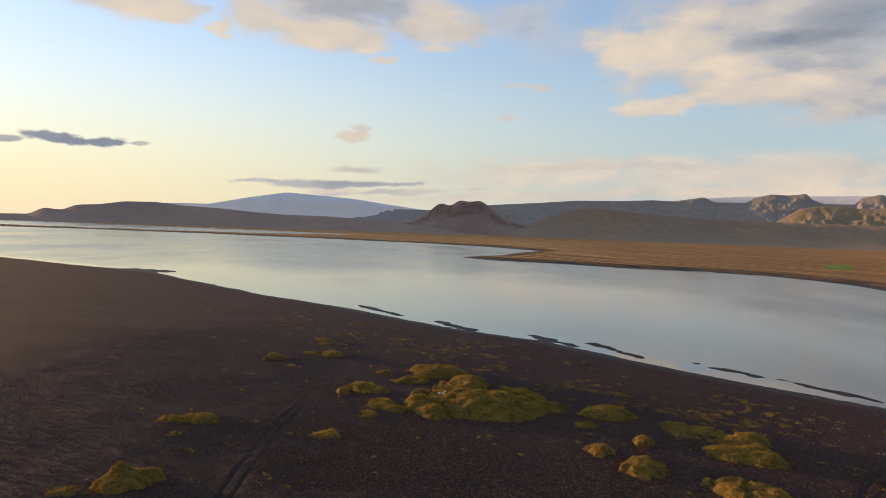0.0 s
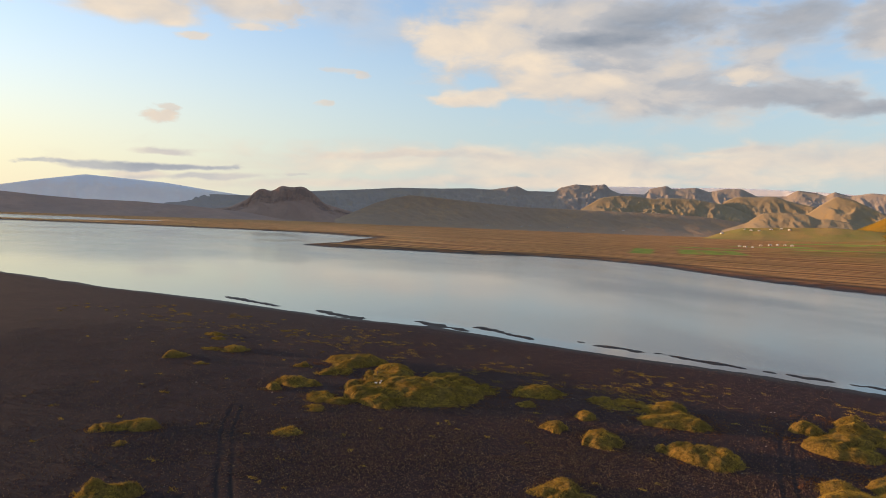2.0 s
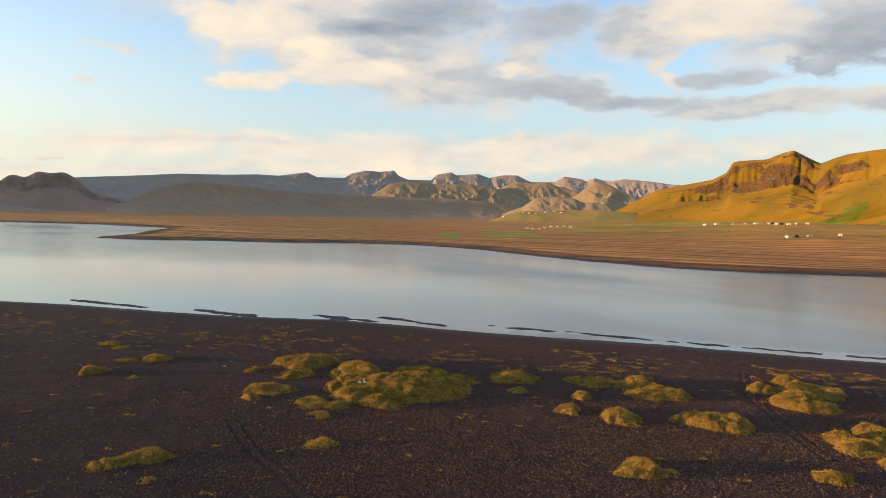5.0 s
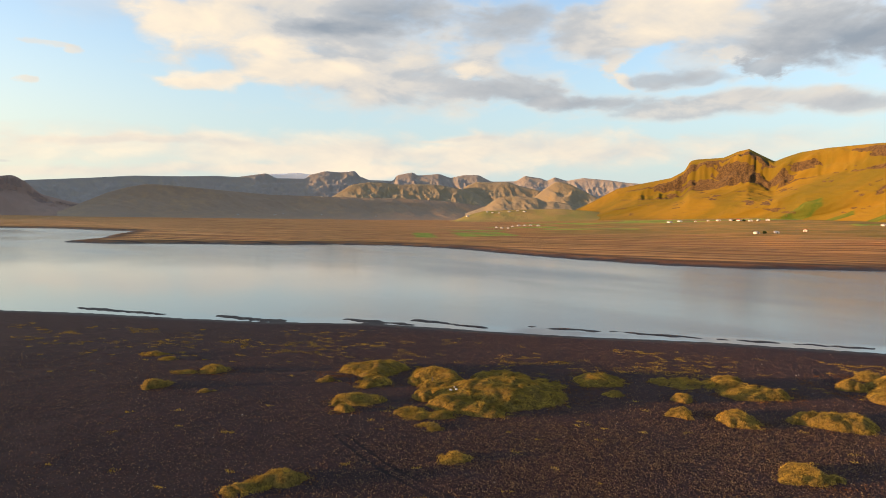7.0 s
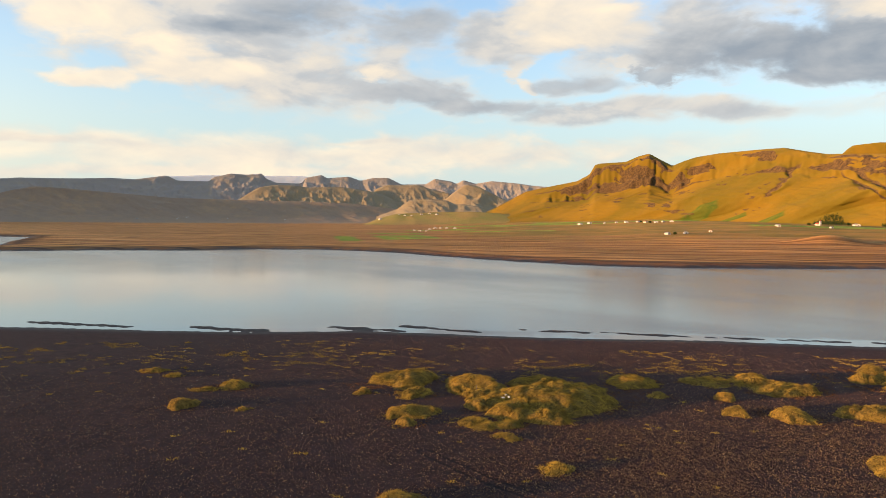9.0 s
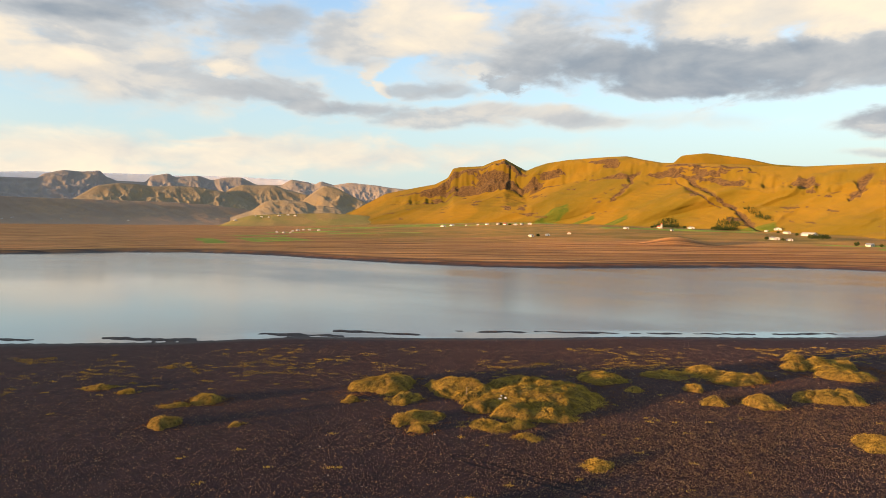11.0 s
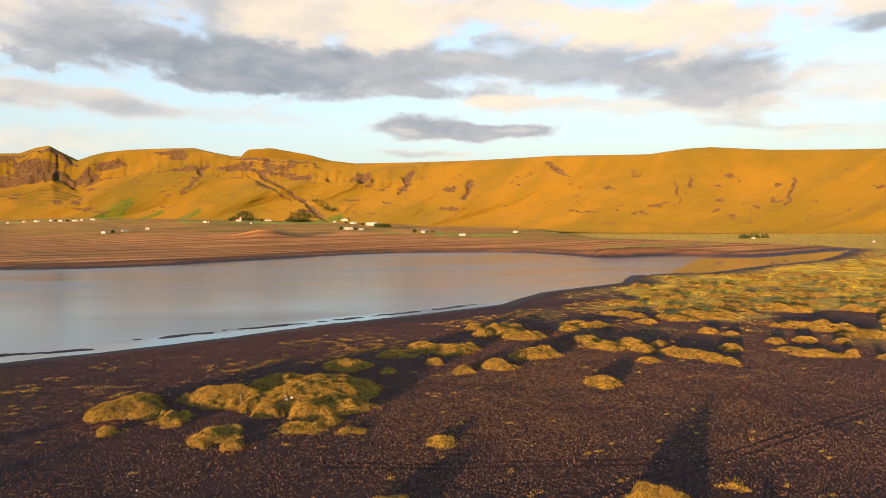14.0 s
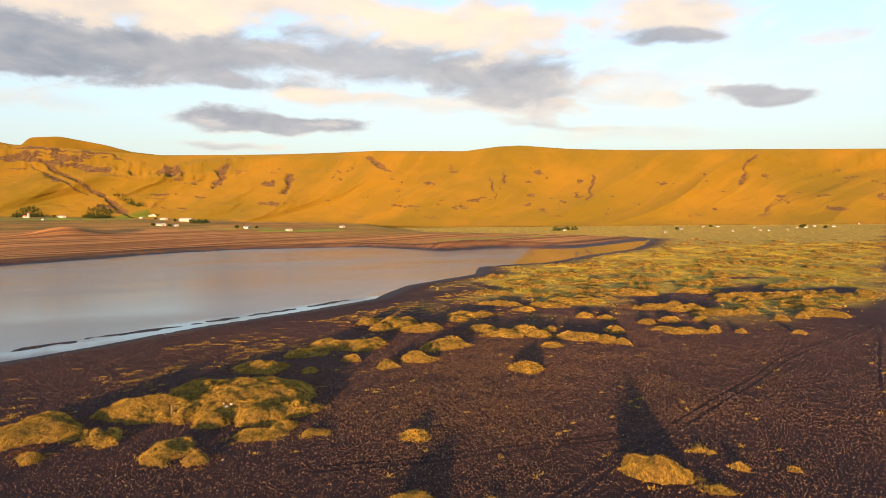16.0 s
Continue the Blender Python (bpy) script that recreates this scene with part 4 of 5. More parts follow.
def lobe_height(x, y, lobes, seed):
    """Height of a grass mound made of rounded lobes; below 0 outside it."""
    size = max(min(l[2], l[3]) for l in lobes)
    sway = min(0.95, 0.27 * size)
    wave = 2.6 * sway + 1.0
    wx = x + (vivid(x / wave, y / wave, 3, seed) - 0.5) * 1.6 * sway
    wy = y + (vivid(x / wave + 31, y / wave, 3, seed + 1) - 0.5) * 1.6 * sway
    total, best = 0.0, np.full(np.shape(x), -0.6)
    for lx, ly, long, wide, tall, turn, hollow in lobes:
        c, s = math.cos(radians(turn)), math.sin(radians(turn))
        u, v = ((wx - lx) * c + (wy - ly) * s) / (long * 1.06), (-(wx - lx) * s + (wy - ly) * c) / (wide * 1.06)
        d = u * u + v * v
        one = tall * np.where(d < 1, np.clip(1 - d, 0, None) ** 0.72, (1 - d) * 0.8)
        if hollow:
            one = one - 1.7 * hollow * tall * np.exp(-(((u - 0.25) / 0.34) ** 2 + ((v + 0.35) / 0.38) ** 2))
        best = np.maximum(best, one)
        total = total + np.clip(one, 0, None) ** 4
    h = np.where(best > 0, total ** 0.25, best)
    if len(lobes) > 4:
        # sandy clefts between the lobes
        f, where = fbm(x / 4.6, y / 4.6, 3, seed + 6), fbm(x / 9, y / 9, 2, seed + 7)
        h = h - 0.6 * np.exp(-((f - 0.5) / 0.03) ** 2) * smooth(where, 0.42, 0.56) * smooth(h, 0, 0.4)
    h = h * (0.93 + 0.22 * (vivid(x / 2.6, y / 2.6, 2, seed + 4) - 0.45))
    lump = vivid(x / 1.5, y / 1.5, 2, seed + 12) - 0.5
    h = h * 1.25 + min(size / 3, 1.0) * (0.26 * lump + 0.14 * (vivid(x / 0.75, y / 0.75, 2, seed + 13) - 0.5)) * smooth(h, -0.1, 0.4)
    return h - 0.10 * min(max(l[4] for l in lobes), 1.2) * vivid(x / 0.8, y / 0.8, 2, seed + 5)


def grass_mound(lobes, seed=0, blades=70, label="", group="grass mounds on the beach", level=False, tuft=1.0):
    span = [max(l[2], l[3]) * 1.1 + 1.6 for l in lobes]
    x0, x1 = min(l[0] - s for l, s in zip(lobes, span)), max(l[0] + s for l, s in zip(lobes, span))
    y0, y1 = min(l[1] - s for l, s in zip(lobes, span)), max(l[1] + s for l, s in zip(lobes, span))
    cx, cy = (x0 + x1) / 2, (y0 + y1) / 2
    cell = float(np.clip(max(x1 - x0, y1 - y0) / (26 if level else 60), 0.16, 0.5 if level else 0.34))
    gx, gy = np.arange(x0, x1, cell), np.arange(y0, y1, cell)
    xx, yy = np.meshgrid(gx, gy)
    hh = lobe_height(xx, yy, lobes, seed)
    floor = 0 * xx if level else lie_of_land(xx, yy)[0]
    base = 0.0 if level else ground_height(cx, cy)
    zz = floor - base + np.where(hh > 0, hh - 0.02, np.maximum(hh, -0.35))
    me = grid_mesh("grass_mound", np.stack([xx - cx, yy - cy, zz], -1).reshape(-1, 3), len(gy), len(gx))
    me.materials.append(TURF)
    ob = tagged(new("grass_mound", me), label or "rounded sand mound overgrown with yellow-green dune grass", "grass mound", group)
    ob.matrix_world = pose(cx, cy, base)
    rng = np.random.default_rng(seed + 100)
    count = int(min(260000, (x1 - x0) * (y1 - y0) * blades * 1.8))
    x, y = rng.uniform(x0, x1, count), rng.uniform(y0, y1, count)
    h = lobe_height(x, y, lobes, seed)
    thick = vivid(x / 0.8, y / 0.8, 3, seed + 9)
    keep = rng.random(count) < np.where(h > 0, 0.30 + 0.70 * thick, 0.6 * smooth(h, -0.45, 0.0) * smooth(thick, 0.3, 0.75))
    x, y, h, thick = x[keep], y[keep], h[keep], thick[keep]
    z = (0 * x if level else lie_of_land(x, y)[0]) - base + np.clip(h, 0, None)
    k = len(x)
    size = rng.uniform(0.09, 0.26, k) * (0.55 + 0.75 * thick) * tuft
    spin, lean = rng.uniform(0, 6.283, k), rng.normal(0.0, 0.5, (k, 2)) + np.array([0.16, -0.10])
    half = rng.uniform(0.018, 0.038, k) * tuft
    root = np.stack([x - cx, y - cy, z - 0.04], -1)
    side = np.stack([np.cos(spin) * half, np.sin(spin) * half, np.zeros(k)], -1)
    tip = root + np.stack([lean[:, 0] * size * 1.6, lean[:, 1] * size * 1.6, size + 0.04], -1)
    verts = np.stack([root - side, root + side, tip], 1).reshape(-1, 3)
    gm = bpy.data.meshes.new("grass")
    gm.vertices.add(3 * k)
    gm.vertices.foreach_set("co", verts.astype(np.float32).ravel())
    gm.loops.add(3 * k)
    gm.loops.foreach_set("vertex_index", np.arange(3 * k, dtype=np.int32))
    gm.polygons.add(k)
    gm.polygons.foreach_set("loop_start", np.arange(0, 3 * k, 3, dtype=np.int32))
    gm.update(calc_edges=True)
    gm.materials.append(GRASS)
    blade = new("grass", gm)
    blade.parent = ob
    tagged(blade, kind="stuff")
    return ob


# mounds: x, y, half length, half width, height, turn, hollow
GREAT_MOUND = [
    (7.6, 114.8, 10, 8.2, 1.85, -25, 0), (14, 121.6, 4.8, 3.6, 1.35, -45, 0), (4.6, 127.6, 6.6, 3.9, 1.6, -100, 0.25), (1, 121.5, 3.4, 2.6, 1.2, -60, 0),
    (-3.4, 119.6, 1.9, 1.7, 1.1, -50, 0), (-2.6, 113.4, 3.6, 3, 1.25, -60, 0), (-1, 108.6, 3.4, 2.2, 1, -55, 0), (-9.6, 113.8, 2.9, 2, 0.6, -60, 0.3),
    (-6.6, 110.6, 2.2, 1.5, 0.55, -60, 0), (-10.8, 107.6, 1.6, 1.1, 0.35, -60, 0), (17.6, 115.6, 3.4, 3.6, 0.7, -60, 0)]
NORTH_MOUNDS = [
    (-0.2, 139.6, 6.9, 4.6, 1.5, -24, 0), (-10.8, 137.5, 1.5, 1.5, 0.6, -47, 0), (-4.6, 131.8, 3.4, 2.8, 1.05, -40, 0.7), (-13, 123.2, 4.3, 2.8, 1, -45, 0.5), (-16.8, 120, 2, 1.4, 0.8, -50, 0),
    (27.4, 113.5, 4.2, 5.2, 1, -68, 0), (38.4, 104, 4.3, 3.7, 0.5, -73, 0), (23.1, 105.1, 1.8, 1.5, 0.5, -71, 0), (-35.4, 148.3, 2.5, 2.1, 1.1, -33, 0), (-24.3, 154.7, 3, 2.6, 0.8, -36, 0)]
STRAND_MOUNDS = [
    (-28.5, 155.7, 2, 1.7, 0.4, -34, 0), (-29.3, 175.5, 2.1, 1.8, 0.45, -29, 0), (-27.9, 169.1, 1.7, 1.5, 0.4, -31, 0), (-29.8, 140.7, 0.9, 0.8, 0.4, -38, 0), (-34.3, 100.2, 2.9, 2.5, 0.75, 0, 0),
    (-38.5, 100.2, 1.9, 1.6, 0.5, 3, 0)]
BEACH_MOUNDS = [
    (42.8, 95.3, 6.6, 5.6, 1.3, -77, 0), (29.1, 97.6, 2, 1.7, 1, -75, 0), (22, 92.5, 2, 1.7, 1, -76, 0), (26.3, 86.7, 3.7, 3.1, 1.3, -80, 0),
    (36.3, 78.2, 3.9, 3.3, 1.5, -84, 0), (13.5, 70.2, 3.4, 2.9, 1, -112, 0.2), (30.3, 58, 2.5, 2.1, 0.7, -114, 0), (-14.9, 95.6, 2.2, 1.6, 0.6, -103, 0.4),
    (-34.9, 66.5, 1.1, 0.8, 0.5, -129, 0), (-37, 61.7, 0.8, 0.6, 0.3, -132, 0), (-29.4, 66.9, 1.4, 0.9, 0.22, -126, 0.3),
    (-39.2, 72.2, 1.6, 1.1, 0.28, -126, 0.3), (-35.6, 93.4, 1.1, 0.9, 0.4, 1, 0)]
EAST_DUNES = [
    (63, 81.6, 10, 8.5, 1.8, -101, 0), (67.3, 66.4, 2.7, 1.6, 0.9, -106, 0), (45.7, 59.7, 9.5, 5.7, 1.3, -111, 0.2), (75.3, 59.4, 5.9, 3.5, 1.2, -108, 0),
    (36, 48.9, 3.8, 2.3, 1.2, -116, 0), (92.2, 46.8, 4.6, 2.7, 1, -110, 0), (30.5, 45.9, 2.7, 1.6, 1.2, -118, 0), (78, 44.9, 3.4, 2, 0.8, -112, 0),
    (28.2, 43.9, 2, 1.2, 0.8, -120, 0), (41.5, 38.4, 2.8, 1.7, 1, -119, 0)]
MIDDLE_DUNES = [
    (83.3, 36.5, 3.9, 2.4, 0.9, -113, 0), (62.1, 35.2, 2.8, 1.7, 0.9, -117, 0), (57.8, 31.7, 2.5, 1.5, 0.9, -118, 0), (87.2, 27.2, 5.9, 3.5, 1.3, -115, 0),
    (47.9, 26.1, 2.4, 1.4, 1.1, -122, 0), (36.8, 25.4, 4.8, 2.9, 0.8, -124, 0.2), (49.4, 19.6, 2.8, 1.7, 0.9, -123, 0), (34, 18.6, 1.6, 1, 1.2, -127, 0),
    (31.1, 14.2, 1.6, 1, 0.9, -128, 0), (46.7, 13.1, 2.1, 1.3, 0.9, -126, 0)]
SOUTH_DUNES = [
    (68.6, 7.1, 10, 6, 1.4, -123, 0.3), (26.2, 3.6, 1.8, 1.1, 0.7, -132, 0), (54.9, -0.1, 5.3, 3.2, 1.3, -127, 0.3), (98.4, -0.9, 5, 3, 1.6, -121, 0),
    (42.1, -5.1, 2.2, 1.3, 1.2, -131, 0), (43.1, -12, 1.9, 1.1, 0.9, -132, 0), (45.2, -21, 4.7, 2.8, 1.5, -134, 0), (97.1, -21.4, 5.4, 3.2, 1.2, -125, 0),
    (79.6, -23.2, 6.7, 4, 1.9, -128, 0.2), (80, -40.4, 8.8, 5.3, 1.6, -131, 0.3)]
MOUNDS = NORTH_MOUNDS + STRAND_MOUNDS + BEACH_MOUNDS + EAST_DUNES + MIDDLE_DUNES + SOUTH_DUNES
grass_mound(GREAT_MOUND, 3, 75, "broad ragged mound of yellow-green dune grass with sandy hollows")
for k, mound in enumerate(MOUNDS):
    x, y, long, wide, tall, turn, hollow = mound
    if long < 3.6 or x < 30:
        # a hummock with ragged tongues round its foot
        rng = np.random.default_rng(1500 + k)
        lobes = [(x, y, long * 0.80, wide * 0.78, tall, turn, hollow)]
        for _ in range(4):
            way, size = rng.uniform(0, 6.283), rng.uniform(0.28, 0.5)
            lobes.append((x + math.cos(way) * long * 0.7, y + math.sin(way) * wide * 0.7, long * size * 1.15, wide * size * 0.9, tall * rng.uniform(0.3, 0.65), rng.uniform(0, 180), 0.0))
        grass_mound(lobes, k + 1)
        continue
    # a long dune is a row of lobes that have grown together
    rng = np.random.default_rng(700 + k)
    count, lobes = int(long / 1.1) + 2, []
    for j in range(count):
        along = (j + 0.5) / count * 2 - 1 + rng.uniform(-0.12, 0.12)
        c, s = math.cos(radians(turn)), math.sin(radians(turn))
        u, v = along * long * 0.85, rng.uniform(-0.75, 0.75) * wide
        size = rng.uniform(1.6, 3.0) * (1.15 - 0.35 * abs(along))
        lobes.append((x + u * c - v * s, y + u * s + v * c, size * rng.uniform(0.9, 1.5), size, tall * rng.uniform(0.35, 0.85), turn + rng.uniform(-40, 40), 0.0))
    grass_mound(lobes, 900 + 17 * k, 55, "long ragged dune of yellow grass grown from several lobes", tuft=1.05)


# low hummocks of the grass-grown flat, away from the beach
def flat_hummocks():
    rng = np.random.default_rng(44)
    models = []
    for k in range(8):
        lobes = [(rng.uniform(-1, 1) * (1.5 + 0.5 * k), rng.uniform(-1.3, 1.3), rng.uniform(1.2, 2.4), rng.uniform(0.9, 1.7), rng.uniform(0.4, 0.9), rng.uniform(0, 180), 0.0)
                 for _ in range(3 + k // 2)]
        ob = grass_mound(lobes, 300 + 11 * k, 22, "low ragged hummock of yellow dune grass on the flat", "hummocks on the grassy flat", True, 1.25)
        x, y = 150 + 9 * k, -60 - 7 * k
        ob.matrix_world = pose(x, y, ground_height(x, y) - 0.05, 0, 0, -125)
        models.append(ob)
    made = 0
    while made < 230:
        reach, bearing = 130 + 520 * rng.random() ** 1.6, radians(rng.uniform(96, 141))
        x, y = -90 + reach * math.sin(bearing), 105 + reach * math.cos(bearing)
        _, meadow, flat, _ = lie_of_land(np.array([x]), np.array([y]))
        if flat[0] < 0.3 or meadow[0] > 0.1 or x + y + 0.07 * reach < 20:
            continue
        ob = copy_thing(models[int(rng.integers(8))], pose(x, y, ground_height(x, y) - 0.05, 0, 0, rng.uniform(-160, -90)))
        ob.scale = [rng.uniform(0.8, 1.4)] * 3
        made += 1


flat_hummocks()
grass_mound([(-33.6, 75.2, 4.0, 2.7, 1.15, -123, 0), (-34.0, 75.0, 1.5, 1.2, 2.1, -123, 0), (-31.2, 76.4, 1.6, 1.3, 1.3, -100, 0)], 34, 90, "peaked tuft mound of long golden dune grass")


# ---- tufts strewn over the sand ----
def strewn(name, count, density, size, colour_mat, label, seed, box, leaf=3, spread=1.0):
    """Small clumps of upright leaves over the sand, as thick as density(x, y) from 0 to 1 says."""
    rng = np.random.default_rng(seed)
    x, y = rng.uniform(box[0], box[1], count), rng.uniform(box[2], box[3], count)
    keep = rng.random(count) < density(x, y)
    x, y = x[keep], y[keep]
    z, meadow, flat, worn = lie_of_land(x, y)
    ok = (z > 0.12) & (worn < 0.3) & (meadow < 0.1)
    x, y, z = x[ok], y[ok], z[ok]
    k = len(x)
    parts = []
    for _ in range(leaf):
        spin, s = rng.uniform(0, 6.283, k), rng.uniform(size[0], size[1], k)
        half = s * rng.uniform(0.35, 0.8, k) * spread
        root = np.stack([x + rng.normal(0, 0.12, k) * spread, y + rng.normal(0, 0.12, k) * spread, z - 0.05], -1)
        side = np.stack([np.cos(spin) * half, np.sin(spin) * half, 0 * s], -1)
        tip = root + np.stack([rng.normal(0, 0.4, k) * s, rng.normal(0, 0.4, k) * s, s + 0.05], -1)
        parts.append(np.stack([root - side, root + side, tip], 1))
    verts = np.concatenate(parts).reshape(-1, 3)
    me = bpy.data.meshes.new(name)
    me.from_pydata(verts.tolist(), [], np.arange(len(verts)).reshape(-1, 3).tolist())
    me.materials.append(colour_mat)
    return tagged(new(name, me), label, "grass", kind="stuff")


def make_dry():
    m, n = material("dry_tuft")
    odd = n.add("NewGeometry").outputs["Random Per Island"]
    tone = n.mix(n.math("POWER", odd, 1.6), (0.06, 0.038, 0.028), (0.34, 0.225, 0.12))
    n.surface(tone, 0.9, None, 0.1).inputs["Diffuse Roughness"].default_value = 1.0
    return m


DRY = make_dry()


def stubble_density(x, y):
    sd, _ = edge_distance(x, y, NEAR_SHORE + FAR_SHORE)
    core = np.exp(-(((x - 8) / 34) ** 2 + ((y - 78) / 30) ** 2))
    clump = smooth(fbm(x / 9, y / 9, 3, 61), 0.42, 0.62)
    return np.clip((1.1 * core + 0.10) * (0.25 + 0.75 * clump), 0, 1) * smooth(sd, 8, 22)


strewn("sand_stubble", 380000, stubble_density, (0.04, 0.15), DRY, "thin dry stubble strewn over black sand", 5, (-75, 110, -20, 200), 3, 1.5)
def grass_mats(count, seed, box):
    """Low mats of yellow grass along the strand and thinly over the sand, each a clump of many short blades."""
    rng = np.random.default_rng(seed)
    x, y = rng.uniform(box[0], box[1], count), rng.uniform(box[2], box[3], count)
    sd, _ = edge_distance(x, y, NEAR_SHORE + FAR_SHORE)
    belt = smooth(sd, 13, 22) * (1 - smooth(sd, 34, 58))
    near = np.exp(-(((x - 5) / 45) ** 2 + ((y - 85) / 40) ** 2))
    chance = 0.72 * belt * smooth(fbm(x / 9, y / 9, 3, 62), 0.46, 0.62) * smooth(x, -90, 10) + 0.03 * belt + 0.02 * smooth(sd, 20, 40) + 0.05 * near * smooth(fbm(x / 7, y / 7, 3, 63), 0.45, 0.6)
    keep = rng.random(count) < chance
    x, y, belt = x[keep], y[keep], belt[keep]
    z, meadow, _, worn = lie_of_land(x, y)
    ok = (z > 0.15) & (meadow < 0.1) & (worn < 0.3)
    x, y, belt = x[ok], y[ok], belt[ok]
    k, each = len(x), 36
    wide = rng.uniform(0.25, 0.55, k) + belt * rng.uniform(0.0, 0.65, k)
    turn = rng.normal(radians(-55), 0.5, k)
    u, v = rng.normal(0, 0.55, (k, each)) * (wide * 1.6)[:, None], rng.normal(0, 0.5, (k, each)) * wide[:, None]
    bx = (x[:, None] + u * np.cos(turn)[:, None] - v * np.sin(turn)[:, None]).ravel()
    by = (y[:, None] + u * np.sin(turn)[:, None] + v * np.cos(turn)[:, None]).ravel()
    bz = lie_of_land(bx, by)[0]
    m = len(bx)
    size, spin = rng.uniform(0.06, 0.22, m), rng.uniform(0, 6.283, m)
    half = rng.uniform(0.04, 0.10, m)
    root = np.stack([bx, by, bz - 0.03], -1)
    side = np.stack([np.cos(spin) * half, np.sin(spin) * half, 0 * half], -1)
    tip = root + np.stack([rng.normal(0, 0.5, m) * size, rng.normal(0, 0.5, m) * size, size + 0.03], -1)
    verts = np.stack([root - side, root + side, tip], 1).reshape(-1, 3)
    me = bpy.data.meshes.new("grass_mats")
    me.from_pydata(verts.tolist(), [], np.arange(3 * m).reshape(-1, 3).tolist())
    me.materials.append(GRASS)
    return tagged(new("grass_mats", me), "low yellow grass mats along the strand", "grass", kind="stuff")


grass_mats(16000, 6, (-75, 170, 0, 235))


def make_rust():
    m, n = material("dead_grass_litter")
    tone = n.mix(n.span(n.noise(n.place(), 1.5, 4, 0.7), 0.35, 0.65), (0.10, 0.040, 0.016), (0.24, 0.11, 0.03))
    n.surface(tone, 0.95, None, 0.1)
    return m


def litter_density(x, y):
    """Dead grass in a ring round the foot of each mound."""
    ring = np.zeros_like(x)
    for lx, ly, long, wide, tall, turn, hollow in GREAT_MOUND + MOUNDS:
        c, s = math.cos(radians(turn)), math.sin(radians(turn))
        u, v = ((x - lx) * c + (y - ly) * s) / long, (-(x - lx) * s + (y - ly) * c) / wide
        ring = np.maximum(ring, np.exp(-((np.hypot(u, v) - 1.1) / 0.28) ** 2))
    return ring * (0.1 + 0.9 * smooth(fbm(x / 3, y / 3, 3, 64), 0.45, 0.62))


def flat_density(x, y):
    return lie_of_land(x, y)[2] * (0.08 + 0.92 * smooth(fbm(x / 11, y / 7, 3, 65), 0.46, 0.6))


strewn("flat_grass", 200000, flat_density, (0.12, 0.34), make_flat_grass(), "low yellow-olive grass carpet of the flat", 10, (40, 330, -330, 95), 3, 1.2)
strewn("grass_litter", 280000, litter_density, (0.05, 0.13), make_rust(), "rust-brown dead grass round the mounds", 9, (-50, 110, -50, 180), 3, 1.9)


def pebbles(count, seed, box):
    """Small pale pebbles scattered over the sand."""
    rng = np.random.default_rng(seed)
    x, y = rng.uniform(box[0], box[1], count), rng.uniform(box[2], box[3], count)
    keep = rng.random(count) < 0.25 + 0.75 * vivid(x / 14, y / 14, 3, 66)
    x, y = x[keep], y[keep]
    z, meadow, _, _ = lie_of_land(x, y)
    ok = (z > 0.1) & (meadow < 0.1)
    x, y, z = x[ok], y[ok], z[ok]
    s = rng.uniform(0.03, 0.075, len(x)) * (1 + (rng.random(len(x)) < 0.03) * 1.5)
    base = np.array([(1, 0, 0), (0, 1, 0), (-1, 0, 0), (0, -1, 0), (0, 0, 0.8), (0, 0, -0.6)], float)
    faces = np.array([(0, 1, 4), (1, 2, 4), (2, 3, 4), (3, 0, 4), (1, 0, 5), (2, 1, 5), (3, 2, 5), (0, 3, 5)])
    verts = base[None] * s[:, None, None] * rng.uniform(0.6, 1.3, (len(x), 6, 3)) + np.stack([x, y, z + 0.02], -1)[:, None]
    tris = faces[None] + 6 * np.arange(len(x))[:, None, None]
    me = bpy.data.meshes.new("pebbles")
    me.from_pydata(verts.reshape(-1, 3).tolist(), [], tris.reshape(-1, 3).tolist())
    m, n = material("pale_pebble")
    n.surface(n.mix(n.add("NewGeometry").outputs["Random Per Island"], (0.08, 0.06, 0.05), (0.38, 0.31, 0.26)), 0.8, None, 0.3)
    me.materials.append(m)
    return tagged(new("pebbles", me), "small pale pebbles scattered over black sand", "pebbles", kind="stuff")


pebbles(17000, 12, (-75, 110, -30, 200))


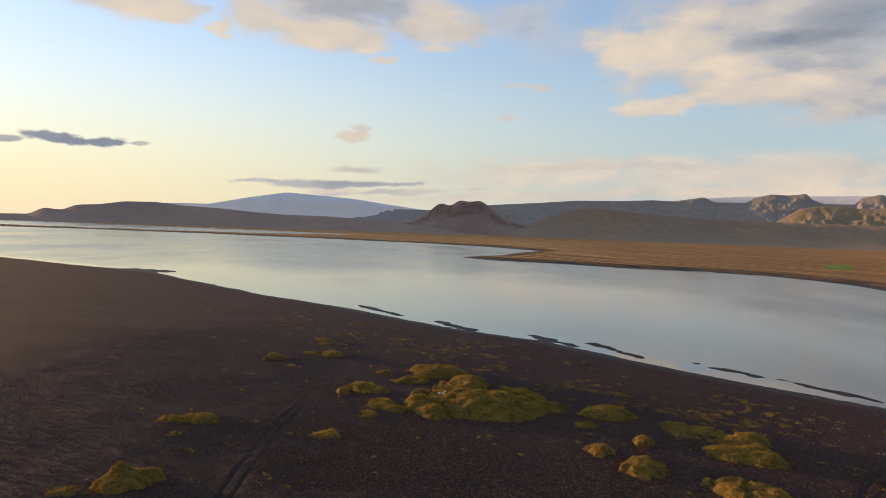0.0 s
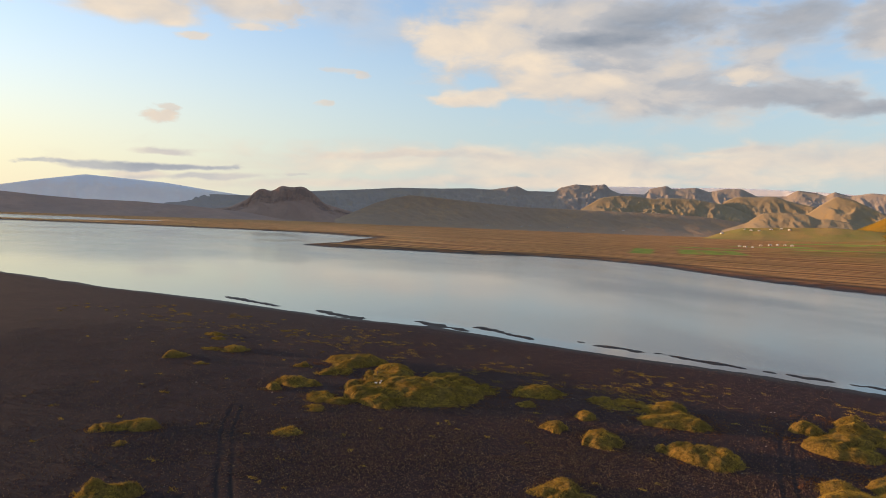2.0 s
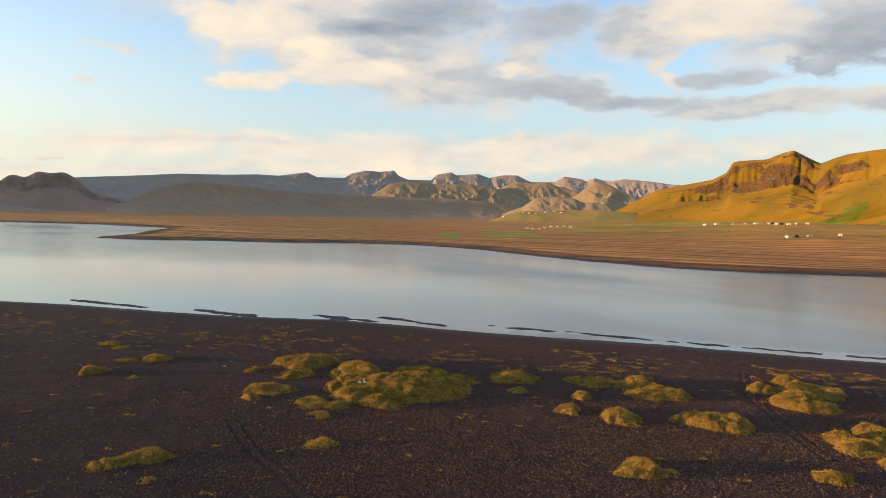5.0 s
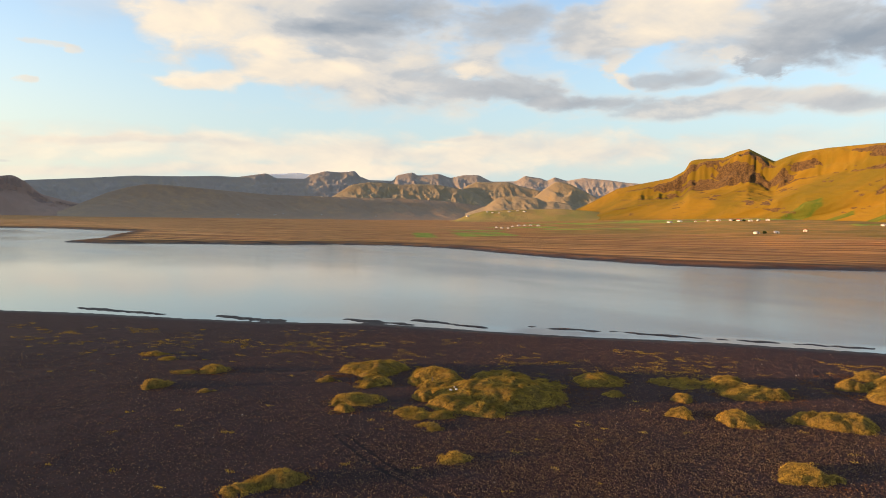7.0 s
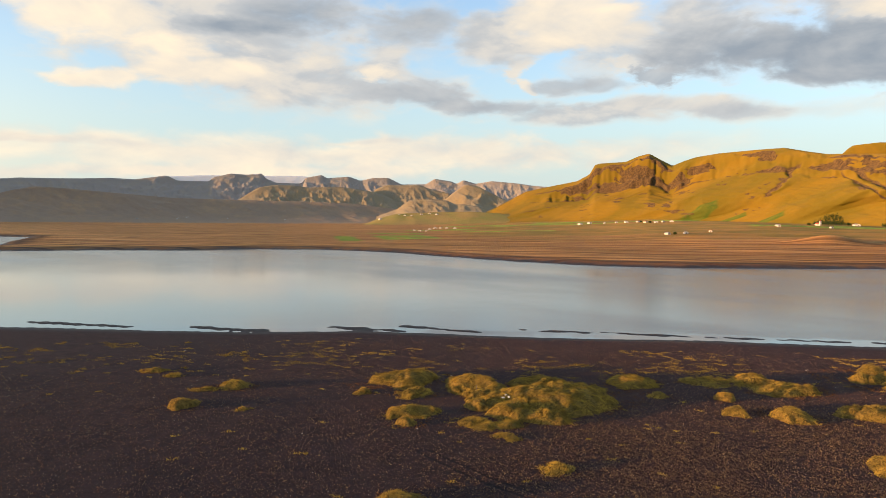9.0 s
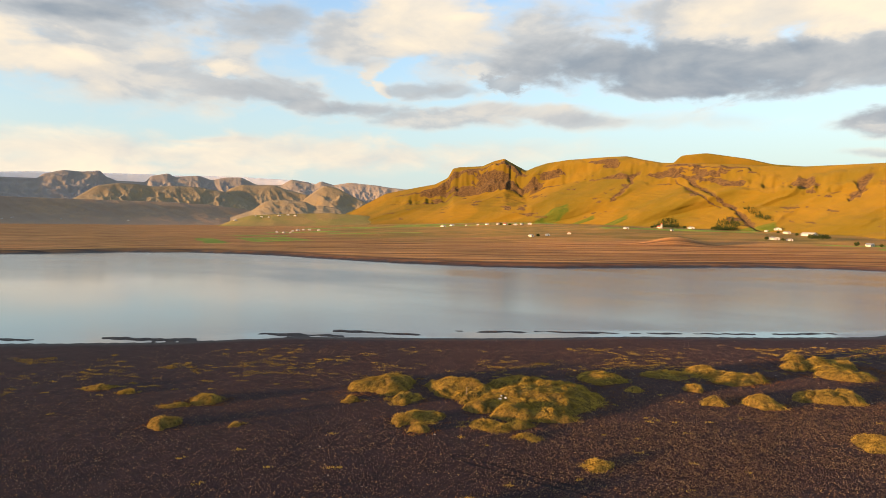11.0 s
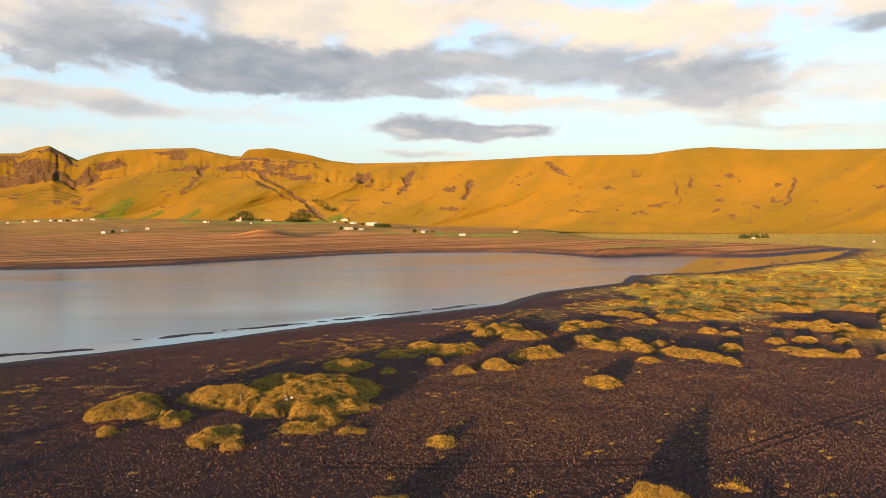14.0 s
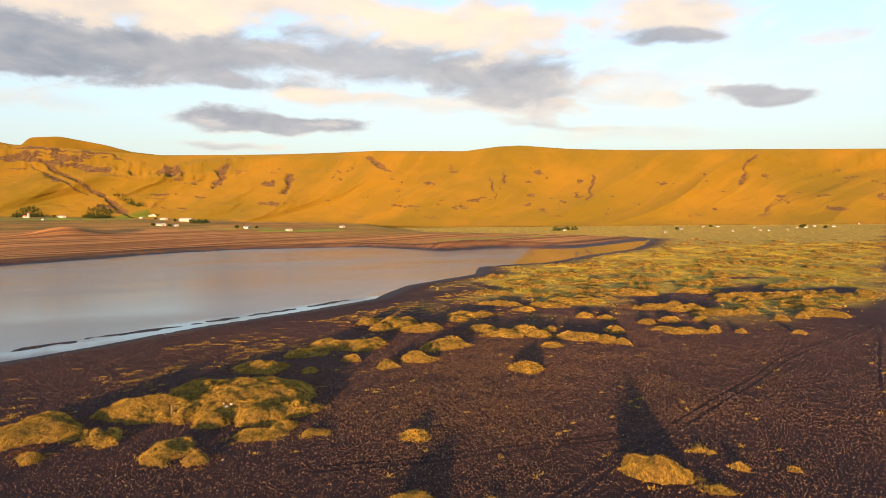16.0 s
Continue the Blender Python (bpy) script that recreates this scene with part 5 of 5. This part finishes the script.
def gravel(count, seed, box):
    """Coarse brown cinders over the sand, three-sided lumps."""
    rng = np.random.default_rng(seed)
    x, y = rng.uniform(box[0], box[1], count), rng.uniform(box[2], box[3], count)
    rim = np.minimum(np.minimum(x - box[0], box[1] - x), np.minimum(y - box[2], box[3] - y)) + (fbm(x / 15, y / 15, 3, 67) - 0.5) * 24
    keep = rng.random(count) < np.clip(0.30 + 1.1 * stubble_density(x, y), 0, 1) * smooth(rim, 4, 48)
    x, y = x[keep], y[keep]
    z, meadow, _, worn = lie_of_land(x, y)
    ok = (z > 0.15) & (meadow < 0.1) & (worn < 0.4)
    x, y, z = x[ok], y[ok], z[ok]
    k = len(x)
    s, spin = rng.uniform(0.045, 0.12, k), rng.uniform(0, 6.283, k)
    corner = [np.stack([x + s * 1.1 * np.cos(spin + a), y + s * 1.1 * np.sin(spin + a), z - 0.02], -1) for a in (0, 2.094, 4.189)]
    tip = np.stack([x + rng.normal(0, 0.2, k) * s, y + rng.normal(0, 0.2, k) * s, z + s * rng.uniform(0.8, 1.6, k)], -1)
    verts = np.stack([*corner, tip], 1)
    tris = np.array([(0, 1, 3), (1, 2, 3), (2, 0, 3)])[None] + 4 * np.arange(k)[:, None, None]
    me = bpy.data.meshes.new("cinder_gravel")
    me.from_pydata(verts.reshape(-1, 3).tolist(), [], tris.reshape(-1, 3).tolist())
    m, n = material("brown_cinder")
    n.surface(n.mix(n.math("POWER", n.add("NewGeometry").outputs["Random Per Island"], 2.0), (0.070, 0.040, 0.036), (0.17, 0.104, 0.074)), 0.95, None, 0.1)
    me.materials.append(m)
    return tagged(new("cinder_gravel", me), "coarse brown cinder gravel over the black sand", "gravel", kind="stuff")


gravel(640000, 14, (-105, 100, -30, 195))


# ---- farms on the plain ----
def plain(name, colour, rough=0.7, wear=0.25):
    m, n = material(name)
    p = n.place()
    spot = n.noise(p, 0.9, 5, 0.65)
    dark = tuple(v * 0.7 for v in colour)
    n.surface(n.mix(n.span(spot, 0.4, 0.7, 0, wear * 2), colour, dark), rough, None, 0.3)
    return m


WALL, RED, GREY, TIN, PANE, TIMBER, STONE = (plain("white_render", (0.64, 0.60, 0.54)), plain("red_roof", (0.42, 0.10, 0.07)), plain("grey_roof", (0.30, 0.30, 0.32)),
                                             plain("pale_tin", (0.5, 0.48, 0.46)), plain("window_pane", (0.05, 0.06, 0.08), 0.2), plain("weathered_wood", (0.16, 0.12, 0.09)),
                                             plain("pale_stone", (0.70, 0.67, 0.62)))


def part(name, verts, faces, mat, parent, label=""):
    me = bpy.data.meshes.new(name)
    me.from_pydata(verts, [], faces)
    me.materials.append(mat)
    ob = new(name, me)
    ob.parent = parent
    return tagged(ob, label) if label else ob


def block(x0, x1, y0, y1, z0, z1):
    verts = [(x, y, z) for z in (z0, z1) for y in (y0, y1) for x in (x0, x1)]
    return verts, [(0, 2, 3, 1), (4, 5, 7, 6), (0, 1, 5, 4), (2, 6, 7, 3), (0, 4, 6, 2), (1, 3, 7, 5)]


KINDS = {"w": ("farmhouse", "white farmhouse with a grey pitched roof", WALL, GREY, 0.5, 2.6, 1.4), "r": ("farmhouse", "white farmhouse with a red pitched roof", WALL, RED, 0.5, 2.6, 1.5),
         "b": ("barn", "long pale barn with a light tin roof", WALL, TIN, 0.45, 3.2, 1.4), "g": ("shed", "long low grey farm shed", TIN, GREY, 0.4, 2.6, 1.0),
         "c": ("church", "small white church with a steep roof and tower", WALL, RED, 0.6, 3.2, 2.6)}


def surface_height(x, y):
    hit, place, _, _, _, _ = scene.ray_cast(bpy.context.evaluated_depsgraph_get(), Vector((x, y, 900)), Vector((0, 0, -1)))
    return place.z if hit else ground_height(x, y)


def farm_building(x, y, z, long, kind, turn):
    name, label, wall, roof, slim, tall, pitch = KINDS[kind]
    home = tagged(new(name), label, name, "farm buildings on the plain")
    home.matrix_world = pose(x, y, z - 0.4, 0, 0, turn) @ Matrix.Scale(0.7 if y < -100 else 1.0, 4)
    a, b = long / 2, max(long * slim, 4.5) / 2
    h = tall * min(1.2, 0.7 + long / 40)
    g = h + pitch * b / 3.2
    part("wall", [(-a, -b, 0), (a, -b, 0), (a, b, 0), (-a, b, 0), (-a, -b, h), (a, -b, h), (a, b, h), (-a, b, h), (-a, 0, g), (a, 0, g)],
         [(0, 1, 5, 4), (2, 3, 7, 6), (0, 4, 8, 7, 3), (1, 2, 6, 9, 5), (0, 3, 2, 1)], wall, home)
    o, t = 0.35, 0.18
    for s in (-1, 1):
        e = h - (g - h) / b * o
        v = [(-a - o, s * (b + o), e + 0.03), (a + o, s * (b + o), e + 0.03), (a + o, 0, g + 0.03), (-a - o, 0, g + 0.03)]
        v += [(p[0], p[1], p[2] + t) for p in v]
        part("roof_slope", v, [(0, 1, 2, 3), (4, 7, 6, 5), (0, 4, 5, 1), (1, 5, 6, 2), (2, 6, 7, 3), (3, 7, 4, 0)], roof, home)
    for s in (-1, 1):
        for k in range(max(2, int(long / 5))):
            wx = -a + long * (k + 0.5) / max(2, int(long / 5))
            part("window", *block(wx - 0.5, wx + 0.5, s * b - 0.04, s * b + 0.04, h * 0.38, h * 0.72), PANE, home)
    part("door", *block(-a - 0.05, -a + 0.03, -0.55, 0.55, 0.3, 2.4), TIMBER, home)
    if kind == "c":
        part("tower", *block(-a - 2.4, -a - 0.06, -1.2, 1.2, 0, g + 2.5), wall, home)
        q = [(-a - 2.6, -1.4, g + 2.5), (-a + 0.1, -1.4, g + 2.5), (-a + 0.1, 1.4, g + 2.5), (-a - 2.6, 1.4, g + 2.5), (-a - 1.25, 0, g + 5)]
        part("spire", q, [(0, 1, 4), (1, 2, 4), (2, 3, 4), (3, 0, 4), (0, 3, 2, 1)], roof, home)
    return home


# farm buildings: x, y, length, kind: white, red-roofed, barn, grey shed, church
NORTH_FARMS = [
    (1293, 1035, 16.9, "w"), (1329, 1034, 15.9, "w"), (870, 1149, 6.7, "w"), (852, 1110, 7.6, "w"), (853, 1092, 7.6, "w"), (960, 1201, 9.6, "w"),
    (1039, 1269, 15.3, "w"), (1074, 1288, 10.5, "w"), (1084, 1277, 13.1, "w"), (1011, 1173, 14.5, "w"), (1840, 2375, 14.0, "w"), (1844, 2343, 23.0, "w"),
    (1858, 2315, 14.0, "w"), (1900, 2300, 24.0, "w"), (1935, 2285, 24.0, "w"), (1943, 2249, 23.0, "w"), (1765, 2412, 27.8, "w"), (1143, 3516, 11.4, "w"),
    (1322, 3461, 11.4, "w"), (1375, 3475, 11.5, "w"), (1143, 3520, 14.3, "w"), (1310, 3454, 14.3, "w"), (1363, 3467, 14.4, "w"), (1537, 3374, 14.3, "w"),
    (1789, 3240, 17.2, "w")]
EAST_FARMS = [
    (1329, 992, 6.5, "w"), (1291, 935, 10.0, "w"), (1282, 904, 14.8, "w"), (1299, 885, 9.9, "w"), (1279, 854, 12.1, "r"), (1238, 805, 14.0, "w"),
    (1270, 807, 7.1, "w"), (1273, 789, 16.6, "w"), (785, 527, 9.1, "w"), (808, 513, 9.2, "w"), (878, 512, 9.8, "r"), (1222, 486, 10.6, "c"),
    (1324, 456, 18.1, "w"), (1139, 438, 5.0, "w"), (1411, 333, 8.3, "w"), (1397, 311, 24.5, "w"), (1264, 274, 15.9, "w"), (1186, 229, 26.9, "b"),
    (954, 242, 22.9, "g"), (944, 221, 9.7, "w"), (869, 124, 9.7, "w"), (790, 73, 9.6, "w"), (1100, 506, 11.8, "w"), (916, -8, 7.9, "w"),
    (857, 124, 5.9, "w")]
SOUTH_FARMS = [
    (714, -264, 9.6, "w"), (582, -323, 5.0, "w"), (669, -401, 9.9, "g"), (759, -498, 5.0, "w"), (741, -508, 11.3, "w"), (575, -404, 5.0, "w"),
    (670, -510, 5.0, "w"), (574, -440, 5.0, "w"), (569, -447, 5.0, "w"), (574, -477, 5.0, "w"), (640, -549, 6.1, "g"), (654, -575, 11.0, "w"),
    (690, -622, 8.3, "w"), (620, -573, 12.2, "g"), (652, -618, 9.7, "w"), (745, -755, 6.5, "w")]
FARMS = NORTH_FARMS + EAST_FARMS + SOUTH_FARMS

bpy.context.view_layer.update()
spots = [(x, y, surface_height(x, y)) for x, y, _, _ in FARMS]
for (x, y, long, kind), (_, _, z) in zip(FARMS, spots):
    farm_building(x, y, z, long * (0.55 if y < -100 else 0.85), kind, 20 + 50 * random.random())


# ---- bushes at the farms ----
def make_leaf():
    m, n = material("dark_bush_leaf")
    n.surface(n.mix(n.noise(n.place(), 0.6, 4, 0.7), (0.022, 0.040, 0.010), (0.07, 0.085, 0.018)), 0.8, None, 0.2)
    return m


LEAF = make_leaf()


def bush(x, y, z, size, seed):
    """A low spreading tree: short stems and a crown of small leaf clumps."""
    ob = tagged(new("bush"), "dark green spreading bush beside the farm", "bush", "bushes at the farms")
    ob.matrix_world = pose(x, y, z - 0.2)
    rng = np.random.default_rng(seed)
    for k in range(3):
        a, lean = 2.1 * k + seed, 0.18 * size
        p, q = (0.15 * math.cos(a), 0.15 * math.sin(a)), (lean * math.cos(a), lean * math.sin(a))
        ring = [(p[0] + 0.16 * math.cos(t), p[1] + 0.16 * math.sin(t), 0) for t in (0, 2.1, 4.2)] + [(q[0] + 0.06 * math.cos(t), q[1] + 0.06 * math.sin(t), 0.5 * size) for t in (0, 2.1, 4.2)]
        part("stem", ring, [(0, 1, 4, 3), (1, 2, 5, 4), (2, 0, 3, 5), (3, 4, 5), (2, 1, 0)], TIMBER, ob)
    count = 900
    way = rng.normal(0, 1, (count, 3))
    way /= np.linalg.norm(way, axis=1)[:, None]
    lump = 0.65 + 0.5 * vivid(way[:, 0] * 1.6 + seed, way[:, 1] * 1.6 + way[:, 2], 2, seed)
    at = way * (rng.random(count) ** 0.35 * lump)[:, None] * np.array([size * 0.75, size * 0.6, size * 0.42]) + np.array([0, 0, size * 0.5])
    tri = at[:, None] + rng.normal(0, 0.075 * size, (count, 3, 3))
    tri[:, :, 2] = np.maximum(tri[:, :, 2], 0.1)
    part("crown", tri.reshape(-1, 3).tolist(), np.arange(3 * count).reshape(-1, 3).tolist(), LEAF, ob)
    return ob


BUSHES = [(865, 137, 5.0), (876, 128, 4.0), (858, 112, 3.5), (955, 252, 5), (936, 228, 4), (1180, 246, 5), (1262, 288, 4.5), (1215, 498, 5), (1330, 470, 5), (790, 519, 4), (1236, 818, 5),
          (1284, 868, 4.5), (720, -258, 4), (664, -392, 4), (650, -566, 4.5), (612, -566, 4), (745, -500, 4), (696, -612, 4)]
spots = [(x, y, surface_height(x, y)) for x, y, _ in BUSHES]
for k, ((x, y, size), (_, _, z)) in enumerate(zip(BUSHES, spots)):
    bush(x, y, z, size, k + 1)


def wood(x, y, long, wide, turn, tall, count, seed):
    """A small dark stand: pointed crowns of many leaf clumps standing close together."""
    rng = np.random.default_rng(seed)
    c, sn = math.cos(radians(turn)), math.sin(radians(turn))
    rim, spread = rng.random(count) ** 0.5, rng.uniform(0, 6.283, count)
    u, v = rim * np.cos(spread) * long, rim * np.sin(spread) * wide
    tris = []
    for px, py in zip(x + u * c - v * sn, y + u * sn + v * c):
        pz, high = surface_height(px, py), tall * rng.uniform(0.6, 1.2)
        lift, way = rng.random(60) ** 1.3, rng.uniform(0, 6.283, 60)
        reach = (1 - lift) * high * 0.34 * rng.uniform(0.5, 1.1, 60) + 0.15
        at = np.stack([px + reach * np.cos(way), py + reach * np.sin(way), pz + 0.1 * high + lift * high * 0.9], -1)
        tris.append(at[:, None] + rng.normal(0, 0.09 * high, (60, 3, 3)) * np.array([1, 1, 0.7]))
    verts = np.concatenate(tris).reshape(-1, 3)
    me = bpy.data.meshes.new("wood")
    me.from_pydata(verts.tolist(), [], np.arange(len(verts)).reshape(-1, 3).tolist())
    me.materials.append(LEAF)
    return tagged(new("wood", me), "dark green leaf crowns added close together at the foot of the hill", "wood", kind="stuff")


# crowns added over dark patches; the fourth stands in for shade beside the barn
for k, (x, y, long, wide, turn, tall, count) in enumerate([(1578, 586, 90, 30, 18, 6, 230), (1490, 430, 80, 28, 14, 6, 220), (1560, 380, 90, 9, 30, 5, 90), (1025, 195, 40, 14, 8, 5, 90), (725, -270, 26, 7, -60, 5, 40)]):
    wood(x, y, long, wide, turn, tall, count, 70 + k)


# ---- small things on the mounds ----
def post(x, y, tall):
    bm = bmesh.new()
    bmesh.ops.create_cone(bm, cap_ends=True, segments=8, radius1=0.09, radius2=0.07, depth=tall)
    bmesh.ops.translate(bm, verts=bm.verts, vec=(0, 0, tall / 2))
    me = bpy.data.meshes.new("wooden_post")
    bm.to_mesh(me)
    bm.free()
    me.materials.append(TIMBER)
    ob = tagged(new("wooden_post", me), "weathered upright wooden post standing in the grass mound", "post")
    ob.matrix_world = pose(x, y, surface_height(x, y) - 0.3, 3, 2, 0)
    return ob


def stone(x, y, size, seed):
    bm = bmesh.new()
    bmesh.ops.create_icosphere(bm, subdivisions=2, radius=size)
    for v in bm.verts:
        v.co *= 0.8 + 0.45 * noise.noise(v.co * 2.2 / size + Vector((seed, 0, 0)))
        v.co.z *= 0.7
    me = bpy.data.meshes.new("white_stone")
    bm.to_mesh(me)
    bm.free()
    me.materials.append(STONE)
    ob = tagged(new("white_stone", me), "bleached white stone lying in the dune grass", "stone", "white stones on the mound")
    ob.matrix_world = pose(x, y, surface_height(x, y) + size * 0.4, 0, 0, 40 * seed)
    return ob


post(1.6, 124.5, 1.5)
for k, (x, y, size) in enumerate([(0.3, 117.6, 0.30), (0.9, 117.0, 0.24), (1.3, 118.0, 0.2)]):
    stone(x, y, size, k + 1)
